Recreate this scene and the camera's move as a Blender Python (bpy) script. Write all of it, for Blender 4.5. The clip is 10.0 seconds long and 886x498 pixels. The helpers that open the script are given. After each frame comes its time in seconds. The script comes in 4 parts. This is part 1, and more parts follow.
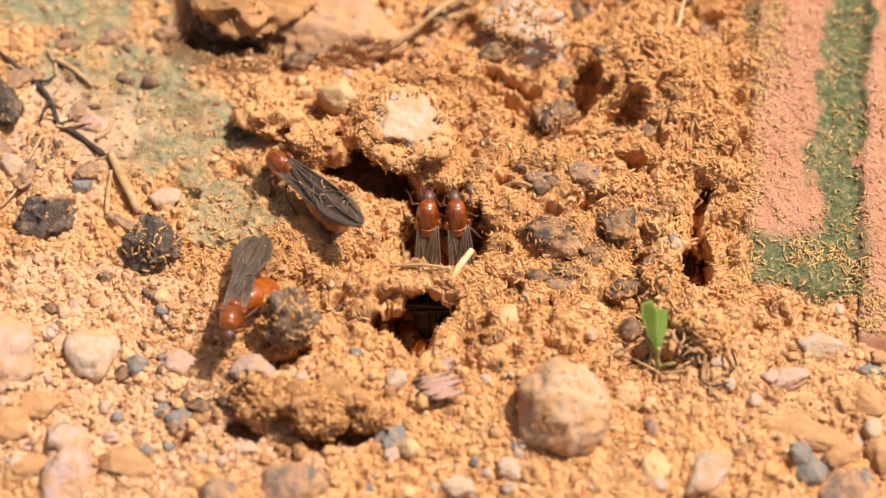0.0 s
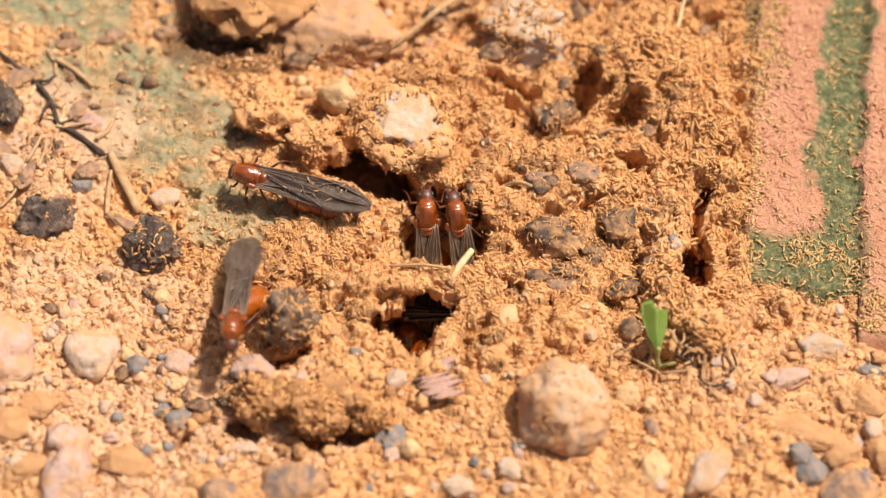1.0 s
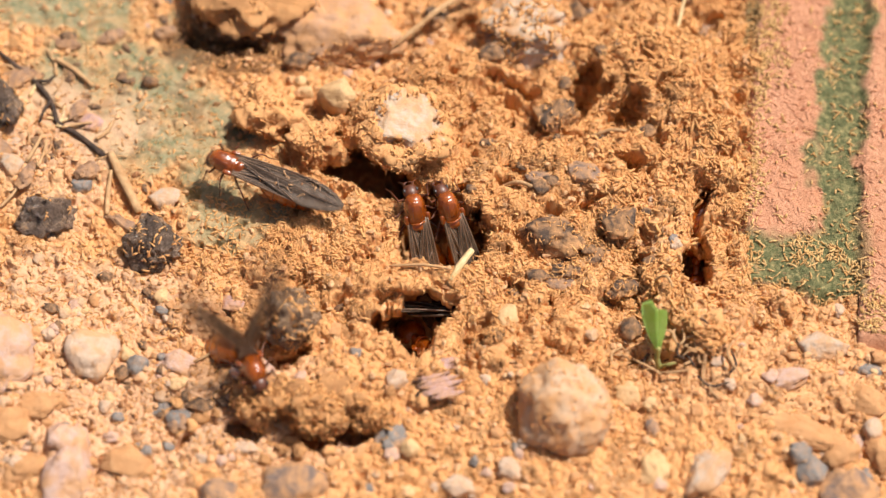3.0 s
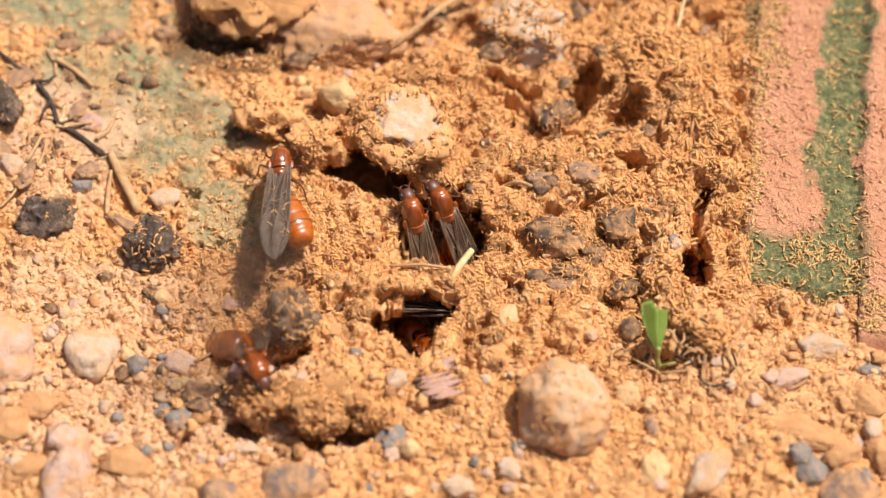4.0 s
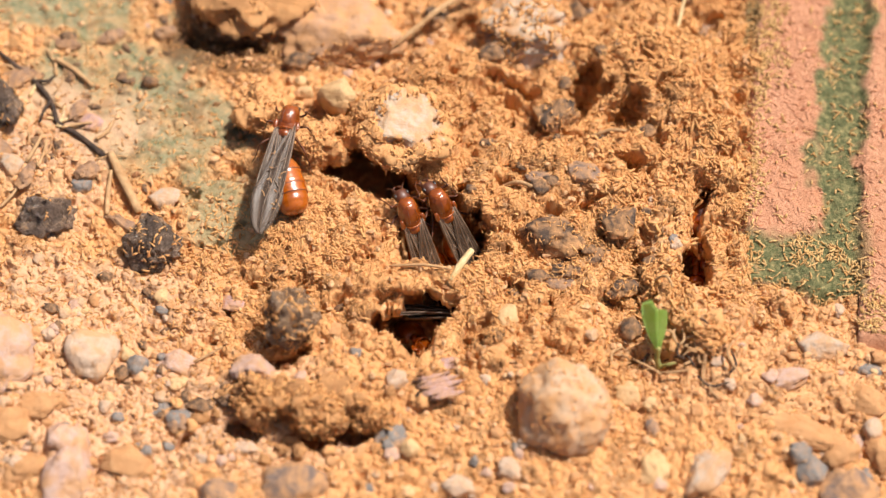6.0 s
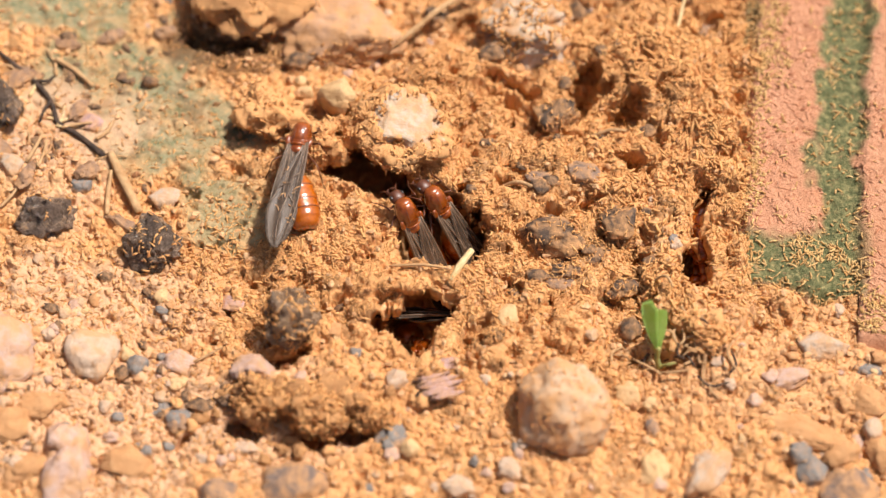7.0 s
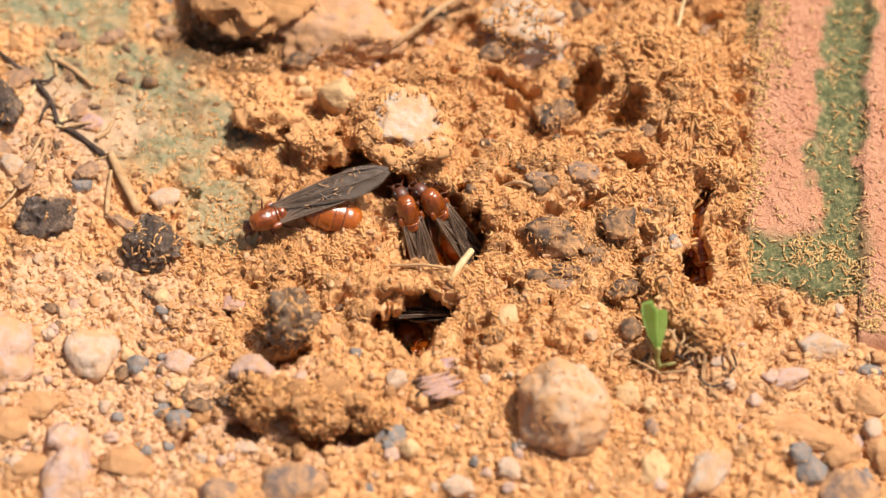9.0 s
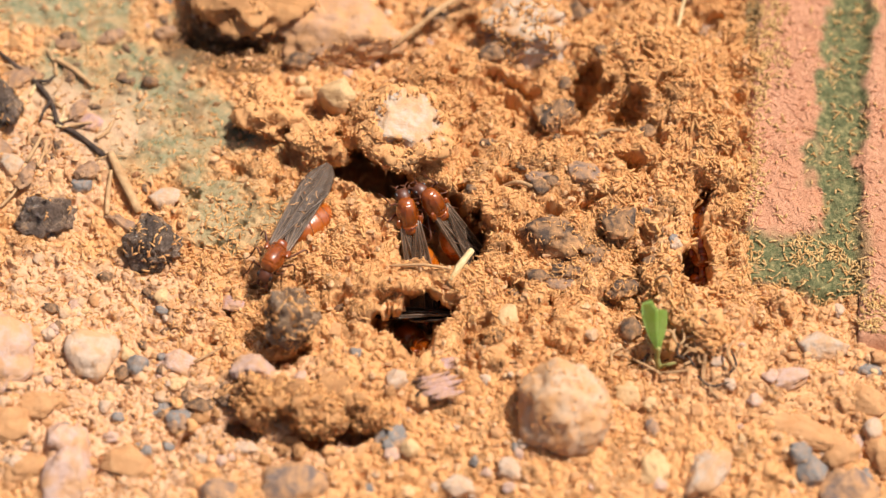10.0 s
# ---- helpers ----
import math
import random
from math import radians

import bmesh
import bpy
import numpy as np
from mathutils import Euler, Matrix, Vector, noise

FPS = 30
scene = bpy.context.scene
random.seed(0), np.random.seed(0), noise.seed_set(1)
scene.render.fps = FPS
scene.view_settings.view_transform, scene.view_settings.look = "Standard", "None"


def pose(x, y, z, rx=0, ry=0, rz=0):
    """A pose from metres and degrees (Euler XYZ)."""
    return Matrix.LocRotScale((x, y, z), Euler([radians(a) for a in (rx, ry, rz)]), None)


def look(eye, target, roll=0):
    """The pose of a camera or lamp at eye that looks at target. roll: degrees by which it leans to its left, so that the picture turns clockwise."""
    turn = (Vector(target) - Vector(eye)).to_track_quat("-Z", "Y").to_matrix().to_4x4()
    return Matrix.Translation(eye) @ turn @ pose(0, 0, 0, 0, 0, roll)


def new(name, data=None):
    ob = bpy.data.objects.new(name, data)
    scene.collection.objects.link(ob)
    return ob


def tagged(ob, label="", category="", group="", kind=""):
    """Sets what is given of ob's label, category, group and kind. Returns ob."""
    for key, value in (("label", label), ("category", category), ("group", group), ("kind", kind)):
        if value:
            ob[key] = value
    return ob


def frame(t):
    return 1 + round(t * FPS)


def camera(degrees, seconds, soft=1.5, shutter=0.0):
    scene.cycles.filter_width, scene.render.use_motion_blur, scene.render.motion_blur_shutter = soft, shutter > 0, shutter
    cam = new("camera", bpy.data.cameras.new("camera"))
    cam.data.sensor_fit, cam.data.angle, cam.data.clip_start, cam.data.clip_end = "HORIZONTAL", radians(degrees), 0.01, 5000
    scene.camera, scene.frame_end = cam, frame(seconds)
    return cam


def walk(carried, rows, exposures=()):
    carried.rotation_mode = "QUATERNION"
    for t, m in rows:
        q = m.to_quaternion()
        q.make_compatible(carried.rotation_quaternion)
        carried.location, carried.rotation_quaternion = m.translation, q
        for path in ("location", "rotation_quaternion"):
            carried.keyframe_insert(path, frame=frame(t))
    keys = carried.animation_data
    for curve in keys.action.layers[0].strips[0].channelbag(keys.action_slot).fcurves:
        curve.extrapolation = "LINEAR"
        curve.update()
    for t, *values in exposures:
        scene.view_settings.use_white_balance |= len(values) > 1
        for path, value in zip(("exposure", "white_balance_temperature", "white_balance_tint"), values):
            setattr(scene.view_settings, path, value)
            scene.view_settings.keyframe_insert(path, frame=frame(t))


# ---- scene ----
MM = 0.001

# ---- camera: a macro lens that stands still on a tripod ----
cam = camera(20.0, 10.0, soft=1.4, shutter=0.9)
EYE, AIM = (0.0, -0.2356, 0.3770), (0.0, 0.0, 0.0)
walk(cam, [(0.0, look(EYE, AIM)), (10.0, look(EYE, AIM))])
cam.data.dof.use_dof = True
cam.data.dof.focus_distance = 0.443
cam.data.dof.aperture_fstop = 8.2

# ---- daylight ----
SUN_DIR = Vector((0.40, 0.22, 0.88)).normalized()
world = bpy.data.worlds.new("sky")
scene.world = world
world.use_nodes = True
sky = world.node_tree.nodes.new("ShaderNodeTexSky")
sky.sky_type = "NISHITA"
sky.sun_disc = False
sky.sun_elevation = math.asin(SUN_DIR.z)
sky.sun_rotation = math.atan2(SUN_DIR.x, SUN_DIR.y)
back = world.node_tree.nodes["Background"]
back.inputs["Strength"].default_value = 0.08
sky.air_density, sky.dust_density = 0.8, 5.0
world.node_tree.links.new(sky.outputs["Color"], back.inputs["Color"])
lamp = bpy.data.lights.new("sun", "SUN")
lamp.energy, lamp.angle, lamp.color = 5.0, radians(3.0), (1.0, 0.942, 0.872)
sun = new("sun", lamp)
sun.matrix_world = look(SUN_DIR * 5.0, (0, 0, 0))
scene.view_settings.exposure = 0.165


# ---- materials ----
class Nodes:
    """A node material in the making."""

    def __init__(self, name):
        self.mat = bpy.data.materials.new(name)
        self.mat.use_nodes = True
        self.tree = self.mat.node_tree
        self.bsdf = self.tree.nodes["Principled BSDF"]
        self.coord = self.add("ShaderNodeTexCoord").outputs["Object"]

    def add(self, kind):
        return self.tree.nodes.new(kind)

    def colour_mask(self):
        node = self.add("ShaderNodeAttribute")
        node.attribute_name = "colour_mask"
        split = self.add("ShaderNodeSeparateColor")
        self.put(split.inputs[0], node.outputs["Color"])
        return split

    def put(self, socket, value):
        if isinstance(value, bpy.types.NodeSocket):
            self.tree.links.new(value, socket)
        else:
            socket.default_value = value

    def noise(self, scale, detail=4.0, rough=0.6, warp=0.0):
        n = self.add("ShaderNodeTexNoise")
        self.put(n.inputs["Vector"], self.coord)
        n.inputs["Scale"].default_value = scale
        n.inputs["Detail"].default_value = detail
        n.inputs["Roughness"].default_value = rough
        n.inputs["Distortion"].default_value = warp
        return n.outputs["Fac"]

    def ramp(self, fac, *stops):
        r = self.add("ShaderNodeValToRGB")
        e = r.color_ramp.elements
        while len(e) < len(stops):
            e.new(0.5)
        for el, (at, colour) in zip(e, stops):
            el.position = at
            el.color = (*colour, 1) if not isinstance(colour, (int, float)) else (colour, colour, colour, 1)
        self.put(r.inputs["Fac"], fac)
        return r.outputs["Color"]

    def mix(self, fac, a, b, blend="MIX"):
        m = self.add("ShaderNodeMix")
        m.data_type, m.blend_type = "RGBA", blend
        self.put(m.inputs["Factor"], fac)
        for socket, value in ((m.inputs[6], a), (m.inputs[7], b)):
            self.put(socket, (*value, 1) if isinstance(value, tuple) else value)
        return m.outputs[2]

    def math(self, op, a, b=0.0):
        m = self.add("ShaderNodeMath")
        m.operation = op
        self.put(m.inputs[0], a)
        self.put(m.inputs[1], b)
        return m.outputs[0]

    def bump(self, height, distance, strength=1.0):
        b = self.add("ShaderNodeBump")
        b.inputs["Distance"].default_value = distance
        b.inputs["Strength"].default_value = strength
        self.put(b.inputs["Height"], height)
        self.put(self.bsdf.inputs["Normal"], b.outputs["Normal"])

    def done(self, colour, rough=0.8, spec=0.3):
        self.put(self.bsdf.inputs["Base Color"], (*colour, 1) if isinstance(colour, tuple) else colour)
        self.put(self.bsdf.inputs["Roughness"], rough)
        self.bsdf.inputs["Specular IOR Level"].default_value = spec
        return self.mat


SOIL_PALE, SOIL_MID, SOIL_DARK = (0.76, 0.430, 0.205), (0.70, 0.345, 0.136), (0.36, 0.145, 0.048)


def soil_material(name, stained, damp=0.0):
    n = Nodes(name)
    broad = n.noise(55, 5, 0.6, 0.4)
    grain = n.noise(900, 6, 0.75)
    col = n.ramp(broad, (0.30, SOIL_MID), (0.55, (0.74, 0.390, 0.165)), (0.75, SOIL_PALE))
    col = n.mix(n.ramp(grain, (0.28, 0.6), (0.41, 0.0)), col, SOIL_DARK)
    col = n.mix(n.ramp(n.noise(1900, 3, 0.6), (0.62, 0.0), (0.72, 0.5)), col, (0.78, 0.50, 0.26))
    if stained:
        split = n.colour_mask()
        algae = n.ramp(n.noise(420, 5, 0.7), (0.32, (0.110, 0.130, 0.060)), (0.50, (0.285, 0.262, 0.148)), (0.70, (0.51, 0.375, 0.215)))
        edge = n.math("MULTIPLY", split.outputs[0], n.ramp(n.noise(120, 6, 0.7), (0.34, 0.3), (0.54, 1.0)))
        col = n.mix(edge, col, algae)
        # second channel: dark soil patches, with shade painted beside and under the clods
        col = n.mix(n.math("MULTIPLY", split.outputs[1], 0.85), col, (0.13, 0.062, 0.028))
        col = n.mix(n.math("MULTIPLY", split.outputs[2], 0.7), col, (0.72, 0.455, 0.285))
    # darker brown mottle: damp earth plus the clods' shade, both in the colour
    if damp:
        col = n.mix(n.ramp(n.noise(120, 5, 0.65), (0.34, damp), (0.62, damp * 0.35)), col, (0.26, 0.125, 0.055))
    fibre = n.math("MULTIPLY", n.ramp(n.noise(1500, 5, 0.7, 2.5), (0.35, 0.0), (0.65, 1.0)), 0.55)
    n.bump(n.math("ADD", n.noise(800, 9, 0.8), fibre), 0.00042, 0.55)
    return n.done(col, n.ramp(broad, (0.3, 0.95), (0.7, 0.8)), 0.15)


def crumb_material(name, pale, mid, dark):
    n = Nodes(name)
    island = n.add("ShaderNodeNewGeometry").outputs["Random Per Island"]
    col = n.ramp(island, (0.0, dark), (0.14, mid), (0.7, pale), (1.0, tuple(min(1, c * 1.06) for c in pale)))
    col = n.mix(n.ramp(n.noise(1600, 4, 0.7), (0.35, 0.55), (0.5, 0.0)), col, tuple(c * 0.55 for c in mid))
    n.bump(n.noise(2500, 5, 0.7), 0.0004, 0.8)
    return n.done(col, 0.85, 0.15)


def stone_material(name, base, tint, vein, dusty=0.25, rough=0.6, spec=0.35, fine=500):
    n = Nodes(name)
    rnd = n.add("ShaderNodeObjectInfo").outputs["Random"]
    col = n.mix(n.ramp(n.noise(130, 6, 0.65, 0.8), (0.36, 0.0), (0.62, 1.0)), base, tint)
    col = n.mix(n.ramp(n.noise(fine, 6, 0.7), (0.55, 0.0), (0.72, 0.7)), col, vein)
    col = n.mix(n.math("MULTIPLY", rnd, 0.3), col, tint)
    dust = n.ramp(n.noise(210, 7, 0.7, 0.3), (0.56 - dusty * 0.6, 0.0), (0.70 - dusty * 0.45, 0.85))
    col = n.mix(dust, col, (0.58, 0.305, 0.135))
    n.bump(n.math("ADD", n.noise(330, 7, 0.65), n.math("MULTIPLY", n.noise(1700, 4, 0.7), 0.35)), 0.0010, 0.75)
    return n.done(col, n.ramp(dust, (0.0, rough), (1.0, 0.92)), spec)


M_GROUND = soil_material("laterite_soil", True)
M_CLOD = soil_material("clod_soil", False)
M_DAMPSHADE = soil_material("damp_shaded_clod_soil", False, 0.8)
M_CRUMB = crumb_material("soil_crumbs", (0.80, 0.430, 0.172), (0.76, 0.384, 0.144), (0.60, 0.270, 0.094))
M_PALECRUMB = crumb_material("dusty_crumbs", (0.72, 0.430, 0.225), (0.65, 0.350, 0.165), (0.42, 0.19, 0.085))
M_MOSSCRUMB = crumb_material("yellow_crumbs", (0.74, 0.470, 0.205), (0.66, 0.390, 0.150), (0.46, 0.24, 0.085))
M_PINK = stone_material("pink_stone", (0.51, 0.32, 0.245), (0.56, 0.39, 0.315), (0.46, 0.23, 0.14), 0.24)
M_CREAM = stone_material("cream_stone", (0.56, 0.415, 0.30), (0.53, 0.35, 0.235), (0.50, 0.28, 0.15), 0.18, 0.65)
M_YELLOW = stone_material("yellow_stone", (0.62, 0.375, 0.170), (0.68, 0.45, 0.23), (0.50, 0.24, 0.08), 0.12, 0.55)
M_ORANGE = stone_material("orange_stone", (0.50, 0.225, 0.080), (0.54, 0.29, 0.135), (0.36, 0.145, 0.05), 0.25, 0.75)
M_QUARTZ = stone_material("white_quartz", (0.47, 0.40, 0.33), (0.52, 0.38, 0.27), (0.34, 0.27, 0.22), 0.32, 0.6, 0.35)
M_ROCK = stone_material("quartz_crust", (0.56, 0.385, 0.235), (0.52, 0.465, 0.41), (0.54, 0.53, 0.53), 0.24, 0.75, 0.25, 180)
M_BOULDER = stone_material("boulder_stone", (0.44, 0.245, 0.145), (0.52, 0.325, 0.215), (0.26, 0.125, 0.062), 0.34, 0.8, 0.15, 260)
M_GREY = stone_material("grey_stone", (0.150, 0.134, 0.122), (0.27, 0.238, 0.212), (0.08, 0.07, 0.065), 0.16, 0.55, 0.35)
M_SLATE = stone_material("slate_stone", (0.115, 0.086, 0.078), (0.21, 0.155, 0.132), (0.31, 0.215, 0.155), 0.30, 0.7, 0.2)
M_UMBER = stone_material("umber_stone", (0.055, 0.036, 0.027), (0.13, 0.088, 0.064), (0.034, 0.020, 0.014), 0.24, 0.7, 0.18)
M_MAUVE = stone_material("mauve_flake", (0.40, 0.225, 0.185), (0.50, 0.335, 0.325), (0.30, 0.145, 0.11), 0.3, 0.5)
M_SAND = stone_material("sandy_stone", (0.54, 0.345, 0.205), (0.60, 0.43, 0.30), (0.38, 0.185, 0.095), 0.28, 0.9, 0.1)


M_BARK = stone_material("damp_bark", (0.20, 0.105, 0.060), (0.33, 0.20, 0.125), (0.10, 0.05, 0.03), 0.26, 0.45, 0.4, 700)


def husk_material(name, dark_, light):
    n = Nodes(name)
    col = n.mix(n.ramp(n.noise(300, 6, 0.7), (0.4, 0.0), (0.65, 1.0)), dark_, light)
    dust = n.ramp(n.noise(420, 7, 0.75), (0.53, 0.0), (0.68, 0.8))
    col = n.mix(dust, col, (0.52, 0.29, 0.12))
    n.bump(n.math("ADD", n.noise(420, 7, 0.75), n.noise(1300, 5, 0.75, 1.5)), 0.0010, 0.8)
    return n.done(col, n.ramp(dust, (0.0, 0.20), (1.0, 0.9)), 0.8)


def brick_material():
    n = Nodes("red_brick")
    col = n.ramp(n.noise(70, 5, 0.6), (0.3, (0.54, 0.245, 0.130)), (0.7, (0.63, 0.325, 0.195)))
    col = n.mix(n.ramp(n.noise(1100, 5, 0.7), (0.34, 0.7), (0.46, 0.0)), col, (0.36, 0.12, 0.06))
    col = n.mix(n.ramp(n.noise(260, 6, 0.7), (0.60, 0.0), (0.70, 0.6)), col, (0.70, 0.42, 0.22))
    split = n.colour_mask()
    moss = n.ramp(n.noise(900, 6, 0.75), (0.32, (0.050, 0.060, 0.026)), (0.50, (0.15, 0.152, 0.066)), (0.66, (0.38, 0.31, 0.14)))
    edge = n.math("MULTIPLY", split.outputs[0], n.ramp(n.noise(330, 6, 0.7), (0.30, 0.35), (0.42, 1.0)))
    col = n.mix(edge, col, moss)
    n.bump(n.math("ADD", n.noise(420, 7, 0.7), n.math("MULTIPLY", n.noise(2000, 4, 0.7), 0.4)), 0.0011, 0.9)
    return n.done(col, 0.85, 0.2)


def plant_material(name, a, b, scale=300, rough=0.6, sub=0.0):
    n = Nodes(name)
    col = n.mix(n.ramp(n.noise(scale, 5, 0.65), (0.35, 0.0), (0.65, 1.0)), a, b)
    n.bump(n.noise(scale * 3, 5, 0.7), 0.0005, 0.6)
    if sub:
        glow = n.add("ShaderNodeBsdfTranslucent")
        n.put(glow.inputs["Color"], col)
        both = n.add("ShaderNodeMixShader")
        both.inputs[0].default_value = sub
        n.put(both.inputs[1], n.bsdf.outputs[0])
        n.put(both.inputs[2], glow.outputs[0])
        n.put(n.tree.nodes["Material Output"].inputs["Surface"], both.outputs[0])
    return n.done(col, rough, 0.35)


def chitin_material(name, a, b, rough=0.22, dusty=0.0, coat_=0.6, uneven=0.0005):
    n = Nodes(name)
    col = n.mix(n.ramp(n.noise(260, 4, 0.6), (0.35, 0.0), (0.65, 1.0)), a, b)
    if dusty:
        dust = n.ramp(n.noise(900, 6, 0.7), (0.62, 0.0), (0.70, dusty))
        col = n.mix(dust, col, (0.55, 0.32, 0.14))
    n.bump(n.noise(380, 4, 0.55), uneven, 0.55)
    n.bsdf.inputs["Coat Weight"].default_value = coat_
    n.bsdf.inputs["Coat Roughness"].default_value = 0.26
    return n.done(col, n.ramp(n.noise(700, 4, 0.6), (0.3, rough), (0.7, rough + 0.16)), 0.5)


def wing_material():
    n = Nodes("smoky_wing")
    col = n.mix(n.ramp(n.noise(240, 4, 0.6), (0.3, 0.0), (0.7, 1.0)), (0.075, 0.046, 0.030), (0.155, 0.104, 0.070))
    n.bump(n.noise(420, 5, 0.65), 0.0011, 0.6)
    n.bsdf.inputs["Alpha"].default_value = 0.70
    n.bsdf.inputs["Coat Weight"].default_value = 0.12
    n.bsdf.inputs["Coat Roughness"].default_value = 0.3
    return n.done(col, n.ramp(n.noise(520, 4, 0.6), (0.3, 0.36), (0.7, 0.54)), 0.35)


M_BRICKDUST = crumb_material("brick_flecks", (0.64, 0.325, 0.195), (0.57, 0.260, 0.142), (0.44, 0.165, 0.085))
M_HUSK = husk_material("black_husk", (0.085, 0.055, 0.038), (0.240, 0.165, 0.120))
M_SHELL = husk_material("brown_husk", (0.210, 0.122, 0.070), (0.370, 0.250, 0.160))
M_BRICK, M_WING = brick_material(), wing_material()
M_RED = chitin_material("red_chitin", (0.160, 0.028, 0.002), (0.32, 0.070, 0.003), 0.14, 0.0, 0.9, 0.0014)
M_AMBER = chitin_material("amber_chitin", (0.30, 0.060, 0.003), (0.46, 0.115, 0.005), 0.20, 0.06, 0.9)
M_BROWN = chitin_material("brown_chitin", (0.075, 0.021, 0.008), (0.16, 0.047, 0.016), 0.45, 0.4, 0.05)
M_HEAD = chitin_material("head_chitin", (0.075, 0.020, 0.007), (0.15, 0.040, 0.012), 0.42, 0.25, 0.2)
M_VEIN = chitin_material("wing_vein", (0.095, 0.055, 0.033), (0.21, 0.135, 0.088), 0.35, 0.0, 0.2)
M_EYE = chitin_material("eye", (0.012, 0.010, 0.010), (0.03, 0.022, 0.02), 0.3, 0.0, 0.1)
M_LEAF = plant_material("seedling_leaf", (0.46, 0.66, 0.17), (0.58, 0.74, 0.30), 240, 0.5, 0.6)
M_STEM = plant_material("seedling_stem", (0.30, 0.30, 0.08), (0.42, 0.36, 0.13), 400)
M_STRAW = plant_material("dry_straw", (0.66, 0.45, 0.20), (0.78, 0.60, 0.33), 500)
M_TWIG = plant_material("tan_twig", (0.42, 0.23, 0.10), (0.58, 0.36, 0.18), 500, 0.8)
M_ROOT = plant_material("black_root", (0.035, 0.022, 0.016), (0.10, 0.06, 0.04), 500, 0.75)


# ---- shapes ----
def lattice(ix, iy, seed):
    h = (ix.astype(np.int64) * 374761393 + iy.astype(np.int64) * 668265263 + seed * 974634777) & 0x7FFFFFFF
    h = ((h ^ (h >> 13)) * 1274126177) & 0x7FFFFFFF
    return ((h ^ (h >> 16)) & 0xFFFF) / 65535.0 * 2 - 1


def wave(x, y, seed):
    """Smooth value noise from -1 to 1."""
    ix, iy = np.floor(x), np.floor(y)
    fx, fy = x - ix, y - iy
    fx, fy = fx * fx * fx * (fx * (fx * 6 - 15) + 10), fy * fy * fy * (fy * (fy * 6 - 15) + 10)
    a, b = lattice(ix, iy, seed), lattice(ix + 1, iy, seed)
    c, d = lattice(ix, iy + 1, seed), lattice(ix + 1, iy + 1, seed)
    return (a + (b - a) * fx) * (1 - fy) + (c + (d - c) * fx) * fy


def waves(x, y, size, octaves, seed, gain=0.5):
    total, amp = 0.0, 1.0
    for k in range(octaves):
        turn = 0.6 * k
        u, v = x * math.cos(turn) - y * math.sin(turn), x * math.sin(turn) + y * math.cos(turn)
        total = total + amp * wave(u / size * 2 ** k + 17.3 * k, v / size * 2 ** k - 9.1 * k, seed + k)
        amp *= gain
    return total


def ease(lo, hi, v):
    t = np.clip((v - lo) / (hi - lo), 0, 1)
    return t * t * (3 - 2 * t)


def oval(x, y, cx, cy, rx, ry, rot):
    c, s = math.cos(radians(rot)), math.sin(radians(rot))
    u, v = (x - cx) * c + (y - cy) * s, -(x - cx) * s + (y - cy) * c
    return np.sqrt((u / rx) ** 2 + (v / ry) ** 2)


# Relief of the ground in millimetres: mounds (x, y, rx, ry, height, turn), then pits (x, y, rx, ry, depth, turn).
MOUNDS = [
    (-22.5, 2.5, 13.0, 7.0, 2.2, -8),
    (-1.4, -7.5, 15.0, 3.2, 2.6, 0),
    (17.8, 9.7, 15.0, 8.0, 2.4, 5),
    (40.1, 0.1, 4.2, 14.0, 5.0, 8),
    (45.8, 23.1, 9.0, 16.0, 4.0, 8),
    (36.2, 39.6, 9.0, 9.0, 3.6, 0),
    (10.0, 35.8, 14.0, 6.0, 2.6, -10),
    (42.3, -16.1, 7.0, 4.5, 3.2, -20),
    (-18.0, -18.3, 7.0, 8.0, 2.0, 20),
    (6.5, -18.3, 6.0, 6.0, 2.4, 20),
    (-23.6, -28.4, 13.0, 6.0, 3.2, -12),
    (-5.2, -25.1, 12.0, 4.0, 1.6, -5),
    (-15.0, 33.2, 24.0, 8.0, 2.0, 0),
    (-31.9, 40.9, 10.0, 5.0, 1.6, 0),
    (23.5, 31.9, 6.0, 5.0, 1.8, 0),
]
PITS = [
    (-0.2, 2.9, 7.1, 8.6, 18.0, 0),
    (-12.1, 15.5, 10.0, 4.6, 18.0, -28),
    (-18.8, 18.8, 4.6, 4.6, 15.0, 20),
    (-2.7, -14.0, 4.6, 3.4, 18.0, 0),
    (-8.4, -16.1, 4.4, 1.9, 12.0, 8),
    (-4.5, -18.3, 4.4, 4.4, 18.0, 0),
    (46.4, 6.8, 1.5, 4.4, 12.0, -14),
    (45.6, 0.8, 1.2, 3.2, 7.0, 8),
    (44.8, -4.6, 2.2, 4.0, 14.0, 10),
    (-40.5, 45.0, 9.0, 2.4, 4.0, -16),
    (-17.6, -35.8, 6.5, 3.0, 8.0, 12),
    (-34.0, -35.0, 4.5, 2.2, 5.0, -10),
]
